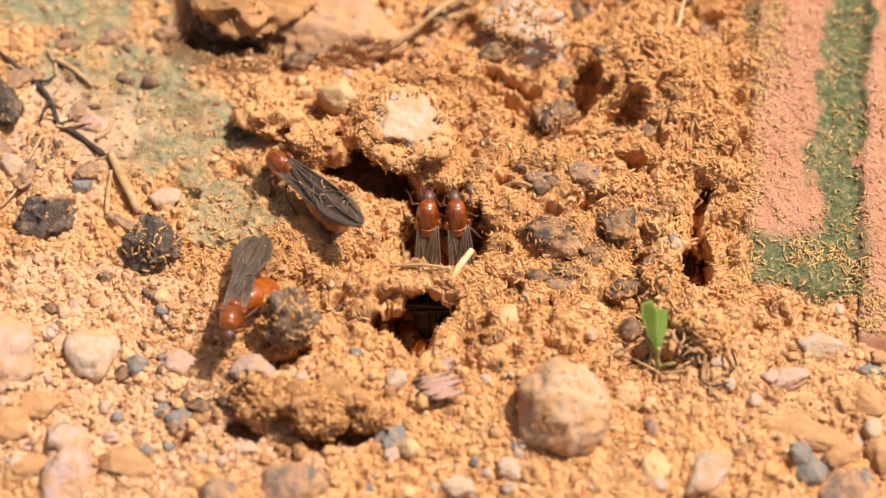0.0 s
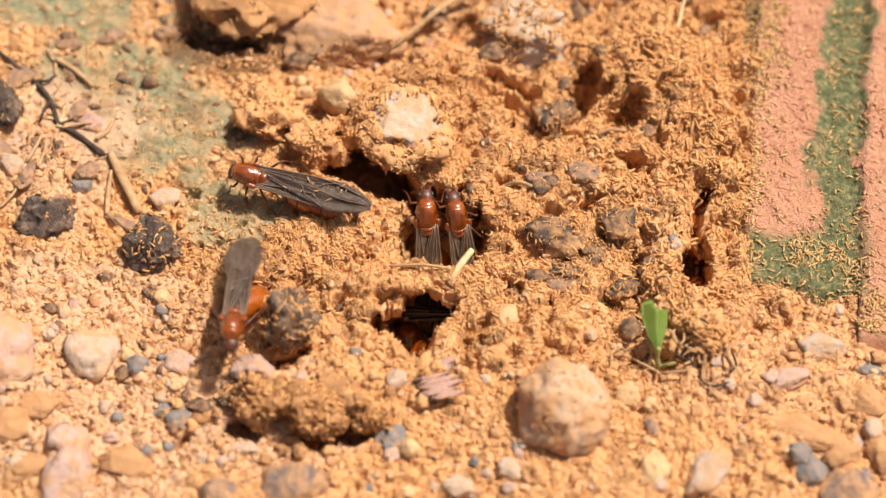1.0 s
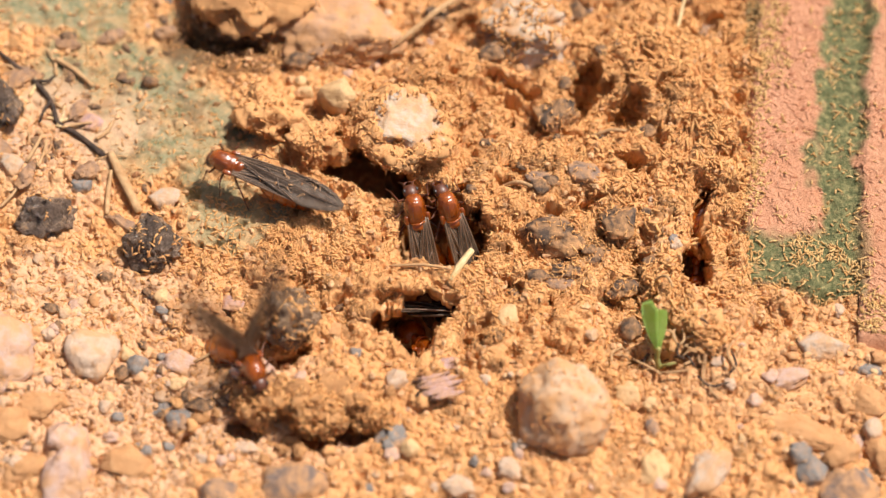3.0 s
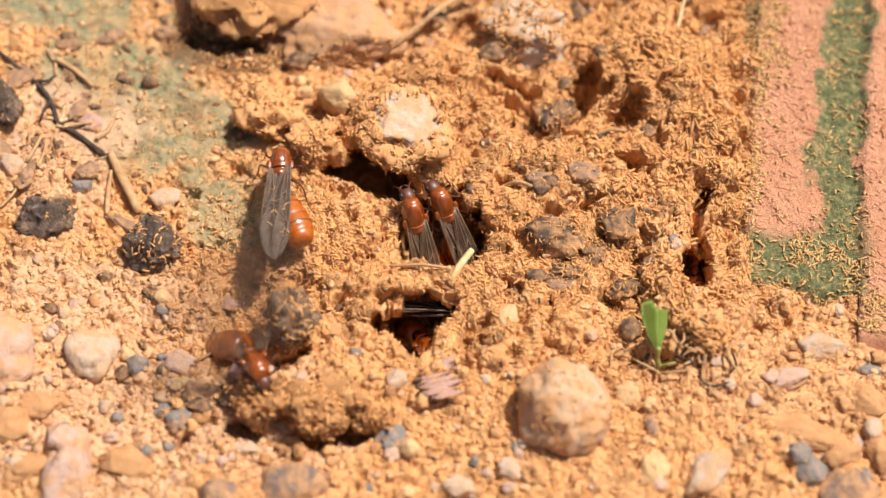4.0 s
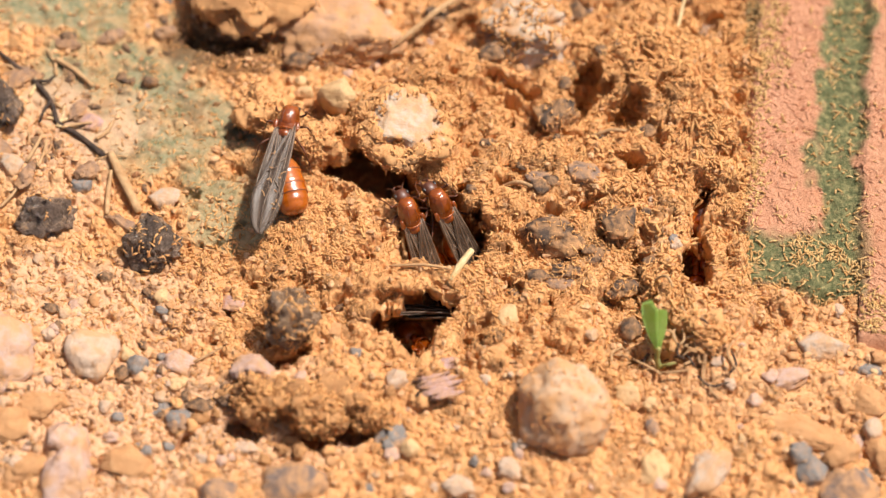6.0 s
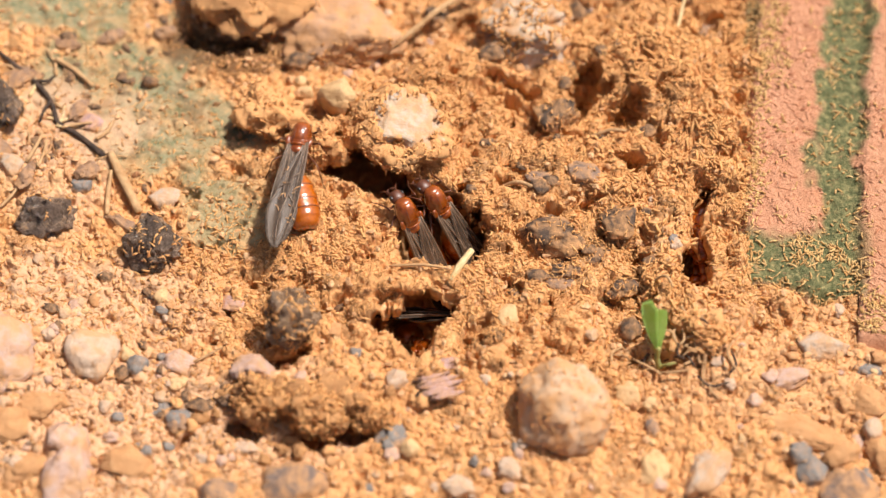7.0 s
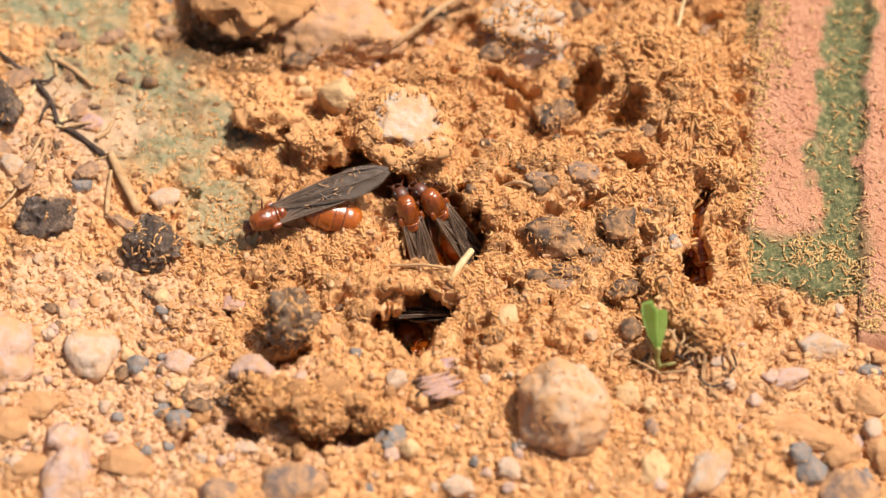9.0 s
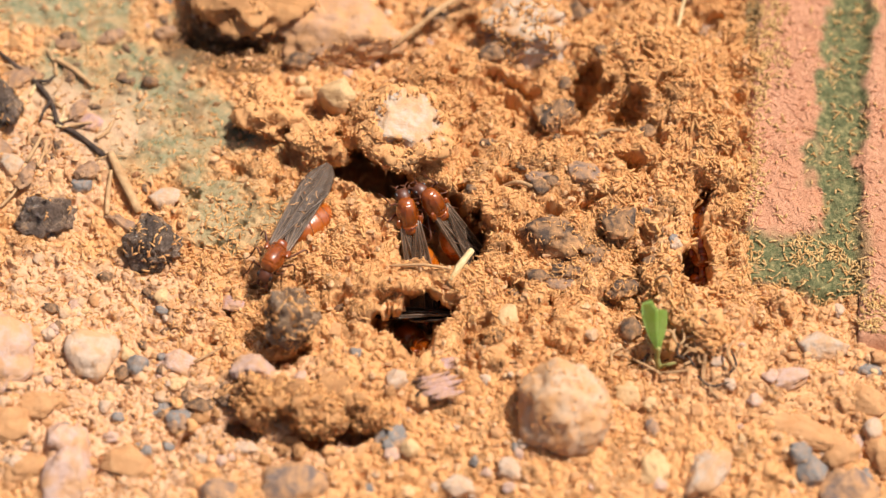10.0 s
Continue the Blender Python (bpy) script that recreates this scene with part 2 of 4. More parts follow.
PITS += [
    (33.0, 27.6, 4.2, 2.6, 6.0, 20),
    (25.6, 34.4, 3.4, 5.2, 8.0, -12),
    (11.0, 34.5, 6.0, 1.8, 3.0, -15),
    (-27.6, -22.8, 4.5, 2.4, 4.0, 0),
    (-72.9, 6.1, 5.0, 1.8, 2.4, 0),
    (12.0, -9.2, 1.8, 1.8, 3.0, 0),
    (4.6, 12.2, 1.7, 2.2, 9.0, 0),
    (35.6, -22.8, 3.5, 2.0, 2.6, -20),
    (29.2, 33.2, 3.4, 2.2, 4.5, 30),
    (31.5, 25.0, 3.2, 2.0, 4.0, -20),
    (40.6, 31.9, 2.4, 1.6, 3.0, 40),
    (22.2, 23.1, 3.6, 1.4, 2.6, 10),
    (33.3, 17.0, 3.0, 1.6, 3.0, -15),
    (24.8, 8.5, 3.4, 1.4, 2.6, 10),
]
PITS += [
    (34.5, -2.2, 3.0, 1.6, 3.0, -30),
    (8.0, 3.0, 1.4, 2.4, 3.0, 20),
    (-8.3, -12.1, 4.0, 1.6, 3.0, 10),
    (-36.5, 25.0, 3.0, 1.6, 1.6, -30),
    (52.5, 48.8, 3.0, 2.0, 3.0, 20),
    (3.8, 47.5, 5.0, 2.4, 3.5, 30),
    (-43.3, -39.2, 3.0, 1.6, 3.0, 30),
    (-22.0, -13.8, 2.0, 1.6, 2.2, 0),
]


def relief(x, y):
    near = ease(160, 95, np.hypot(x, y))
    wx, wy = x + 1.4 * waves(x, y, 6.0, 3, 71), y + 1.4 * waves(x, y, 6.0, 3, 83)
    calm = algae(x, y)
    z = 1.3 * waves(x, y, 26.0, 2, 5) * (1 - 0.5 * calm)
    for cx, cy, rx, ry, h, rot in MOUNDS:
        z = z + h * ease(1.5, 0.35, oval(wx, wy, cx, cy, rx, ry, rot))
    rough = (1 - 0.8 * calm) * near
    z = z + rough * (0.75 * waves(x, y, 8.0, 3, 11) + 0.6 * np.abs(waves(x, y, 3.0, 3, 23)) + 0.26 * waves(x, y, 1.1, 3, 31, 0.65))
    return z, wx, wy


def hollow(x, y, wx, wy):
    ragged = 0.12 * waves(x, y, 2.2, 3, 47)
    z = np.zeros_like(x)
    for cx, cy, rx, ry, h, rot in PITS:
        z = np.minimum(z, -h * ease(1.12, 0.74, oval(wx, wy, cx, cy, rx, ry, rot) + ragged))
    return z


def algae(x, y):
    """How far the smooth greenish crust covers the ground, 0 to 1."""
    d = oval(x, y, -56.9, 30.7, 24.0, 15.0, -32) + 0.35 * waves(x, y, 9.0, 4, 61)
    e = oval(x, y, -76.0, 54.0, 22.0, 8.0, -6) + 0.35 * waves(x, y, 7.0, 4, 63)
    f = oval(x, y, -38.7, 7.3, 11.0, 9.0, -25) + 0.3 * waves(x, y, 6.0, 4, 67)
    return np.clip(np.maximum(np.maximum(ease(1.15, 0.75, d), ease(1.1, 0.8, e)), 0.85 * ease(1.1, 0.7, f)), 0, 1)


def fibrous(x, y):
    """Where the ants have piled short rod-shaped crumbs."""
    d = oval(x, y, 11.7, 7.3, 52.0, 31.0, 4) + 0.25 * waves(x, y, 14.0, 3, 97)
    e = oval(x, y, 40.0, 30.7, 21.0, 42.0, -6) + 0.25 * waves(x, y, 10.0, 3, 99)
    bare = ease(1.2, 0.7, oval(x, y, 39.6, 0.1, 4.2, 13.0, 8)) + ease(1.2, 0.7, oval(x, y, -17.9, -22.8, 8.0, 5.0, 0))
    return 0.18 + 0.82 * np.maximum(ease(1.2, 0.75, d), ease(1.15, 0.8, e)) * (1 - 0.7 * np.clip(bare, 0, 1))


def finish(name, bm, material, smooth=True):
    me = bpy.data.meshes.new(name)
    bm.to_mesh(me)
    bm.free()
    if smooth:
        me.shade_smooth()
    me.materials.append(material)
    return me


def part(name, me, parent, at=None, label=""):
    ob = new(name, me)
    ob.parent = parent
    if at is not None:
        ob.matrix_basis = at
    return tagged(ob, label)


# ---- the ground: one sheet, fine where the camera looks, that reaches the horizon ----
def axis(lo, hi, step, far):
    mid = list(np.arange(lo, hi + step / 2, step))
    out, d = [], step
    while (out[-1] if out else 0) < far:
        d *= 1.32
        out.append((out[-1] if out else 0) + d)
    return np.array([lo - v for v in reversed(out)] + mid + [hi + v for v in out])


def sheet(name, xs, ys, z, material, shift=0.0):
    gx, gy = np.meshgrid(xs, ys)
    n, m = len(xs), len(ys)
    me = bpy.data.meshes.new(name)
    me.vertices.add(n * m)
    me.vertices.foreach_set("co", (np.stack([gx, gy + shift, z(gx, gy)], -1) * MM).ravel())
    i = np.arange(n * m).reshape(m, n)
    quads = np.stack([i[:-1, :-1], i[:-1, 1:], i[1:, 1:], i[1:, :-1]], -1).reshape(-1, 4)
    me.loops.add(quads.size)
    me.loops.foreach_set("vertex_index", quads.ravel())
    me.polygons.add(len(quads))
    me.polygons.foreach_set("loop_start", np.arange(0, quads.size, 4))
    me.update(calc_edges=True)
    me.shade_smooth()
    me.materials.append(material)
    return me, gx, gy


XS, YS = axis(-88, 88, 0.19, 60000), axis(-54, 62, 0.19, 60000)
GX, GY = np.meshgrid(XS, YS)
RELIEF, WX, WY = relief(GX, GY)
dig = hollow(GX, GY, WX, WY)
# crumbs and small gaps in the earth: domes and dents, the domes largest where the ants dig
q = np.random.default_rng(12)
for k in range(12500):
    cx, cy = q.uniform(-88, 88), q.uniform(-55, 62)
    w = float(fibrous(cx, cy))
    if q.random() > 0.5 + 0.5 * w or q.random() < float(algae(cx, cy)) * 0.9:
        continue
    rad = 0.5 + (0.8 + 2.1 * w) * q.random() ** 3
    i0, i1 = np.searchsorted(XS, (cx - rad * 1.3, cx + rad * 1.3))
    j0, j1 = np.searchsorted(YS, (cy - rad * 1.3, cy + rad * 1.3))
    px, py = GX[j0:j1, i0:i1], GY[j0:j1, i0:i1]
    if px.size == 0:
        continue
    lean = q.uniform(0, 3.14)
    d = oval(px, py, cx, cy, rad * q.uniform(0.8, 1.25), rad * q.uniform(0.7, 1.0), math.degrees(lean)) + 0.25 * waves(px, py, 1.3, 2, k)
    z = RELIEF[j0:j1, i0:i1]
    if k % 5 == 0:
        z -= q.uniform(0.6, 2.0) * rad * ease(0.85, 0.2, d) * (0.35 + 0.65 * w)
    else:
        dome = z.mean() - 0.25 * rad + rad * q.uniform(0.55, 0.95) * np.sqrt(np.clip(1 - d * d, 0, 1))
        np.copyto(z, np.where(d < 1, np.maximum(z, dome), z))
RELIEF += dig + 0.9 * np.clip(-dig / 4, 0, 1) * waves(GX, GY, 1.1, 3, 301, 0.6)
# the bed under the brick lies lower than its face
BRICK_AT = (51.0, -9.3, -6.5)


def on_brick(x, y):
    """Place in the brick's own frame (millimetres)."""
    c, s = math.cos(radians(BRICK_AT[2])), math.sin(radians(BRICK_AT[2]))
    return (x - BRICK_AT[0]) * c + (y - BRICK_AT[1]) * s, -(x - BRICK_AT[0]) * s + (y - BRICK_AT[1]) * c


bu, bv = on_brick(GX, GY)
bury = ease(2.0, 4.5, bu + 1.5 * waves(bu, bv, 7, 3, 231)) * ease(58, 56, bu) * ease(93, 91, bv) * ease(0.0, 4.0, bv + np.where(bu > 21.5, 9.0, 0.0) + 2.0 * waves(bu, bv, 7, 3, 233))
RELIEF = RELIEF * (1 - bury) - 7.0 * bury
DIG = dig


def height(x, y):
    """The ground's height in millimetres at (x, y)."""
    x, y = np.asarray(x, float), np.asarray(y, float)
    i = np.clip(np.searchsorted(XS, x) - 1, 0, len(XS) - 2)
    j = np.clip(np.searchsorted(YS, y) - 1, 0, len(YS) - 2)
    fx, fy = (x - XS[i]) / (XS[i + 1] - XS[i]), (y - YS[j]) / (YS[j + 1] - YS[j])
    return (RELIEF[j, i] * (1 - fx) + RELIEF[j, i + 1] * fx) * (1 - fy) + (RELIEF[j + 1, i] * (1 - fx) + RELIEF[j + 1, i + 1] * fx) * fy


def dug(x, y):
    """True where the ground falls away into a hole."""
    i = np.clip(np.searchsorted(XS, x) - 1, 0, len(XS) - 2)
    j = np.clip(np.searchsorted(YS, y) - 1, 0, len(YS) - 2)
    u, v = on_brick(x, y)
    return (DIG[j, i] < -1.6) | ((u > 2.5) & (v > np.where(u > 21.5, -8.0, 1.5)))


ground_mesh, GX, GY = sheet("ground", XS, YS, lambda x, y: RELIEF, M_GROUND, 0.62 * np.clip(-dig - 1.5, 0, None))
dark = np.clip(0.9 * ease(1.1, 0.6, oval(GX, GY, 17.6, -1.1, 16, 7, 0) + 0.5 * waves(GX, GY, 7, 4, 131)) *
               ease(0.05, 0.5, waves(GX, GY, 5, 4, 133)), 0, 1)
# shade beneath the clod on the large stone, painted into the soil colour
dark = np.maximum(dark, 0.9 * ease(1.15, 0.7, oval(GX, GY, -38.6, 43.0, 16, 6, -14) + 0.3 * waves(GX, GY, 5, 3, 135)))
dark = np.maximum(dark, ease(0.45, 0.9, waves(GX, GY, 5, 4, 141)) * 0.55)
# shaded gap left of the crumbling clods, put into the ground colour
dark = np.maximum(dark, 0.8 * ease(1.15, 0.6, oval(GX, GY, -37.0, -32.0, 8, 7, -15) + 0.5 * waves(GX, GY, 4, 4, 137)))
dark = np.maximum(dark, 0.6 * ease(1.15, 0.6, oval(GX, GY, -70.0, 24.0, 14, 16, 0) + 0.5 * waves(GX, GY, 4, 4, 139)) * ease(-0.1, 0.5, waves(GX, GY, 3, 4, 143)))
pale = 0.3 * ease(1.2, 0.7, oval(GX, GY, 58.0, -22.8, 32, 14, 0) + 0.3 * waves(GX, GY, 12, 4, 151))
pale = np.maximum(pale, ease(1.2, 0.7, oval(GX, GY, -62.5, -11.5, 28, 10, 0) + 0.3 * waves(GX, GY, 12, 4, 153)))
for cx, cy, rx, ry, seed in ((-70.0, 22.0, 15, 18, 155), (-56.0, -36.0, 34, 15, 157)):
    pale = np.maximum(pale, ease(1.2, 0.6, oval(GX, GY, cx, cy, rx, ry, 0) + 0.4 * waves(GX, GY, 8, 4, seed)))
colour_mask = ground_mesh.color_attributes.new("colour_mask", "FLOAT_COLOR", "POINT")
colour_mask.data.foreach_set("color", np.stack([algae(GX, GY), dark, pale, np.ones_like(GX)], -1).ravel().astype(np.float32))
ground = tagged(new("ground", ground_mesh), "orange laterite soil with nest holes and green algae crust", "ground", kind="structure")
del GX, GY, dark, pale, WX, WY, dig


# ---- crumbs ----
def rods(name, places, normals, rng, material, length=(0.9, 2.6), thick=(0.12, 0.26), tilt=0.5, lift=-0.04):
    """Short bent rods of earth that lie on a surface, as one mesh (millimetres)."""
    n = len(places)
    up_ = normals / np.linalg.norm(normals, axis=1)[:, None]
    side = np.cross(up_, rng.normal(size=(n, 3)))
    side /= np.linalg.norm(side, axis=1)[:, None] + 1e-9
    along = side + up_ * rng.normal(0, tilt, (n, 1))
    along /= np.linalg.norm(along, axis=1)[:, None]
    a = np.cross(along, up_)
    a /= np.linalg.norm(a, axis=1)[:, None] + 1e-9
    b = np.cross(along, a)
    L = rng.uniform(*length, (n, 1)) * (0.6 + 0.4 * rng.random((n, 1)))
    r = rng.uniform(*thick, (n, 1))
    c = places + up_ * (r + lift)
    bend = a * rng.normal(0, 0.07, (n, 1)) * L
    rings = []
    for at, wide in ((-0.5, 0.0), (-0.40, 0.85), (0.02, 1.0), (0.41, 0.85), (0.5, 0.0)):
        mid = c + along * L * at + bend * (0.25 - at * at) * 4
        if wide == 0:
            rings.append(mid[:, None])
        else:
            wob = r * wide * rng.uniform(0.75, 1.2, (n, 1))
            rings.append(np.stack([mid + wob * (a * math.cos(q) + b * math.sin(q)) for q in (0, 1.571, 3.142, 4.712)], 1))
    v = np.concatenate(rings, 1)
    tris = []
    for q in range(4):
        w = (q + 1) % 4
        tris += [(0, 1 + w, 1 + q), (13, 9 + q, 9 + w)]
        for k in (1, 5):
            tris += [(k + q, k + w, k + 4 + w), (k + q, k + 4 + w, k + 4 + q)]
    f = (np.array(tris)[None] + (np.arange(n) * 14)[:, None, None]).reshape(-1, 3)
    return tri_mesh(name, v.reshape(-1, 3), f, material)


def splinters(name, places, normals, rng, material):
    """Fine three-sided slivers that lie on a surface, as one mesh (millimetres)."""
    n = len(places)
    up_ = normals / np.linalg.norm(normals, axis=1)[:, None]
    along = np.cross(up_, rng.normal(size=(n, 3))) + up_ * rng.normal(0, 0.5, (n, 1))
    along /= np.linalg.norm(along, axis=1)[:, None] + 1e-9
    a = np.cross(along, up_)
    a /= np.linalg.norm(a, axis=1)[:, None] + 1e-9
    b = np.cross(along, a)
    L, r = rng.uniform(0.4, 1.5, (n, 1)), rng.uniform(0.06, 0.16, (n, 1))
    c = places + up_ * 0.08
    ends = []
    for at, wide in ((-0.5, 0.5), (0.5, 1.0)):
        ends += [c + along * L * at + r * wide * (a * math.cos(q) + b * math.sin(q)) for q in (0.3, 2.4, 4.5)]
    tris = [(0, 1, 4), (0, 4, 3), (1, 2, 5), (1, 5, 4), (2, 0, 3), (2, 3, 5), (0, 2, 1), (3, 4, 5)]
    f = (np.array(tris)[None] + (np.arange(n) * 6)[:, None, None]).reshape(-1, 3)
    return tri_mesh(name, np.stack(ends, 1).reshape(-1, 3), f, material)


def tri_mesh(name, v, f, material):
    me = bpy.data.meshes.new(name)
    me.vertices.add(len(v))
    me.vertices.foreach_set("co", (v * MM).ravel())
    me.loops.add(f.size)
    me.loops.foreach_set("vertex_index", f.ravel().astype(np.int32))
    me.polygons.add(len(f))
    me.polygons.foreach_set("loop_start", np.arange(0, f.size, 3))
    me.update(calc_edges=True)
    me.shade_smooth()
    me.materials.append(material)
    return me


def grains(name, places, sizes, rng, material):
    """Small uneven lumps, as one mesh (millimetres)."""
    bm = bmesh.new()
    bmesh.ops.create_icosphere(bm, subdivisions=1, radius=1.0)
    base = np.array([v.co[:] for v in bm.verts])
    face = np.array([[v.index for v in f.verts] for f in bm.faces])
    bm.free()
    n, k = len(places), len(base)
    v = base[None] * rng.uniform(0.5, 1.25, (n, k, 1)) * rng.uniform(0.55, 1.3, (n, 1, 3))
    v = places[:, None] + v * sizes[:, None, None]
    f = (face[None] + (np.arange(n) * k)[:, None, None]).reshape(-1, 3)
    me = tri_mesh(name, v.reshape(-1, 3), f, material)
    me.shade_flat()
    return me


def slope(x, y):
    e = 0.4
    return np.stack([-(height(x + e, y) - height(x - e, y)) / (2 * e), -(height(x, y + e) - height(x, y - e)) / (2 * e), np.ones_like(x)], -1)


def sunk(x, y):
    """Depth of the holes at (x, y), and how far their walls lean under the rim."""
    i = np.clip(np.searchsorted(XS, x) - 1, 0, len(XS) - 2)
    j = np.clip(np.searchsorted(YS, y) - 1, 0, len(YS) - 2)
    return DIG[j, i], 0.62 * np.clip(-DIG[j, i] - 1.5, 0, None)


def on_ground(x, y):
    return np.stack([x, y + sunk(x, y)[1], height(x, y)], -1)


def scatter(n, rng, weight):
    x, y = rng.uniform(-88, 88, n), rng.uniform(-54, 62, n)
    u, v = on_brick(x, y)
    keep = (rng.random(n) < weight(x, y)) & (sunk(x, y)[0] > -9.0) & ~((u > 2.5) & (v > np.where(u > 21.5, -8.0, 1.5)))
    return x[keep], y[keep]


rng = np.random.default_rng(4)
sx, sy = scatter(50000, rng, lambda x, y: fibrous(x, y) * (1 - 0.75 * algae(x, y)) * (0.25 + 0.75 * ease(-0.25, 0.35, waves(x, y, 8.0, 3, 171))))
tagged(new("soil_crumbs", rods("soil_crumbs", on_ground(sx, sy), slope(sx, sy), rng, M_CRUMB, (0.8, 2.6), (0.09, 0.22), 0.5, -0.02)),
       "short rod-shaped crumbs of dry orange earth", "soil crumbs", kind="stuff")
sx, sy = scatter(26000, rng, lambda x, y: ease(1.15, 0.6, oval(x, y, 40.9, 26.9, 20.0, 42.0, -6) + 0.3 * waves(x, y, 9.0, 3, 98)) * (0.3 + 0.7 * ease(-0.2, 0.4, waves(x, y, 7.0, 3, 173))))
tagged(new("earth_pellets", rods("earth_pellets", on_ground(sx, sy), slope(sx, sy), rng, M_CRUMB, (1.5, 3.2), (0.15, 0.32), 0.6, 0.06)),
       "coarse pellets of orange earth heaped beside the brick", "earth pellets", kind="stuff")
sx, sy = scatter(74000, rng, lambda x, y: (0.35 + 0.65 * fibrous(x, y)) * (1 - 0.7 * algae(x, y)))
tagged(new("soil_fibres", splinters("soil_fibres", on_ground(sx, sy), slope(sx, sy), rng, M_CRUMB)),
       "fine splintery fibres and dust of orange earth", "soil fibres", kind="stuff")
sx, sy = scatter(26000, rng, lambda x, y: (1.0 - 0.6 * fibrous(x, y)) * (1 - 0.6 * algae(x, y)))
size = 0.12 + 0.7 * rng.random(len(sx)) ** 5
tagged(new("soil_grit", grains("soil_grit", on_ground(sx, sy) + np.stack([0 * size, 0 * size, size * 0.3], -1), size, rng, M_PALECRUMB)),
       "loose grit and dusty crumbs of orange earth", "grit", kind="stuff")


# ---- stones, clods and husks ----
def lump(seed, subdiv, rough, planes, flat=1.0):
    """A unit stone: a ball cut by random planes (few: angular; none: round) with an uneven skin."""
    r = random.Random(seed)
    bm = bmesh.new()
    bmesh.ops.create_icosphere(bm, subdivisions=subdiv, radius=1.0)
    cuts = []
    for _ in range(planes):
        d = Vector((r.gauss(0, 1), r.gauss(0, 1), r.gauss(0, 1))).normalized()
        cuts.append((d, r.uniform(0.62, 0.9)))
    off = Vector((r.uniform(-50, 50), r.uniform(-50, 50), r.uniform(-50, 50)))
    for v in bm.verts:
        d = v.co.normalized()
        rad = 1.0 + rough * noise.fractal(d * 1.3 + off, 1.0, 2.0, 3)
        for axis_, dist in cuts:
            t = d.dot(axis_)
            if t > 1e-3:
                rad = min(rad, dist / t + 0.03 * noise.noise(d * 4 + off))
        rad *= 1.0 + 0.22 * rough * noise.fractal(d * 5 + off, 1.0, 2.0, 4)
        v.co = d * rad
    return bm


def stone(kind, label, x, y, sx_, sy_, sz_, material, turn=0.0, tip=0.0, seed=1, rough=0.3, planes=7, subdiv=4, sink=0.45, base=None, group="stones on the soil", category="stone"):
    """A stone of that width, depth and height in millimetres, bedded in the ground at (x, y)."""
    bm = lump(seed, subdiv, rough, planes)
    lo = [min(v.co[k] for v in bm.verts) for k in range(3)]
    hi = [max(v.co[k] for v in bm.verts) for k in range(3)]
    for v in bm.verts:
        v.co = Vector([((v.co[k] - lo[k]) / (hi[k] - lo[k]) - 0.5) * s * MM for k, s in enumerate((sx_, sy_, sz_))])
    ob = new(kind, finish(kind, bm, material))
    z = float(height(x, y)) if base is None else base
    ob.matrix_basis = pose(x * MM, y * MM, (z + sz_ * (0.5 - sink)) * MM, tip, 0, turn)
    return tagged(ob, label, category, group)


def coat(ob, n, seed, material, top=-0.2, keep=None, **kw):
    """Earth crumbs that stick to a stone or clod, as one of its parts."""
    r = np.random.default_rng(seed)
    me = ob.data
    co = np.array([v.co[:] for v in me.vertices]) / MM
    no = np.array([v.normal[:] for v in me.vertices])
    pick = r.integers(0, len(co), n)
    pick = pick[no[pick, 2] > top]
    if keep is not None:
        pick = pick[keep(co[pick])]
    return tagged(part("crumb_coating", rods("crumb_coating", co[pick] + r.normal(0, 0.25, (len(pick), 3)), no[pick], r, material, **kw), ob,
                       label="crumbs of orange earth stuck to it"), kind="stuff")


boulder = stone("boulder", "large pale pink stone half buried in soil", -20.8, 48.4, 28, 22, 14, M_BOULDER, 4, -4, 3, 0.45, 13, 5)
coat(boulder, 700, 4, M_CRUMB, -0.6, keep=lambda p: (p[:, 1] < -7.0) | (p[:, 0] < -9.0), length=(0.6, 2.0), thick=(0.1, 0.22))
boulder = stone("clod", "brown earth clod leaning on a large stone", -36.6, 51.5, 26, 18, 13, M_DAMPSHADE, -20, 0, 8, 0.6, 3, 5, sink=0.25, category="clod")
coat(boulder, 500, 1, M_CRUMB, length=(0.6, 2.0), thick=(0.1, 0.22))
boulder = stone("boulder", "beige stone crusted with quartz and soil", 15.8, 46.2, 19, 18, 15, M_ROCK, 25, 0, 5, 0.6, 6, 5)
coat(boulder, 2600, 5, M_CRUMB, -0.8, keep=lambda p: np.sin(p[:, 0] * 0.9 + 1.0) + np.sin(p[:, 1] * 1.1) + 0.6 * np.sin(p[:, 0] * 2.3 - p[:, 1] * 1.9) > -0.55, length=(0.6, 2.2), thick=(0.1, 0.24), lift=-0.06)
def bare(p):
    """Where the quartz shows through its crust of earth."""
    return ((p[:, 0] - 1.8) / 5.6) ** 2 + ((p[:, 1] - 0.8) / 5.0) ** 2 + 0.5 * np.sin(p[:, 0] * 1.7) * np.sin(p[:, 1] * 1.3) < 1.0


def crust(ob, clear, thick):
    """A skin of earth over a stone, but for where it is clear."""
    bm = bmesh.new()
    bm.from_mesh(ob.data)
    mid = np.array([f.calc_center_median()[:] for f in bm.faces]) / MM
    bmesh.ops.delete(bm, geom=[f for f, c in zip(bm.faces[:], clear(mid)) if c], context="FACES")
    for v in bm.verts:
        v.co += v.normal * MM * (thick if not v.is_boundary else -0.1) * (1 + 0.8 * noise.noise(v.co / MM * 0.9))
    return part("earth_crust", finish("earth_crust", bm, M_CLOD), ob, label="thin crust of orange earth")


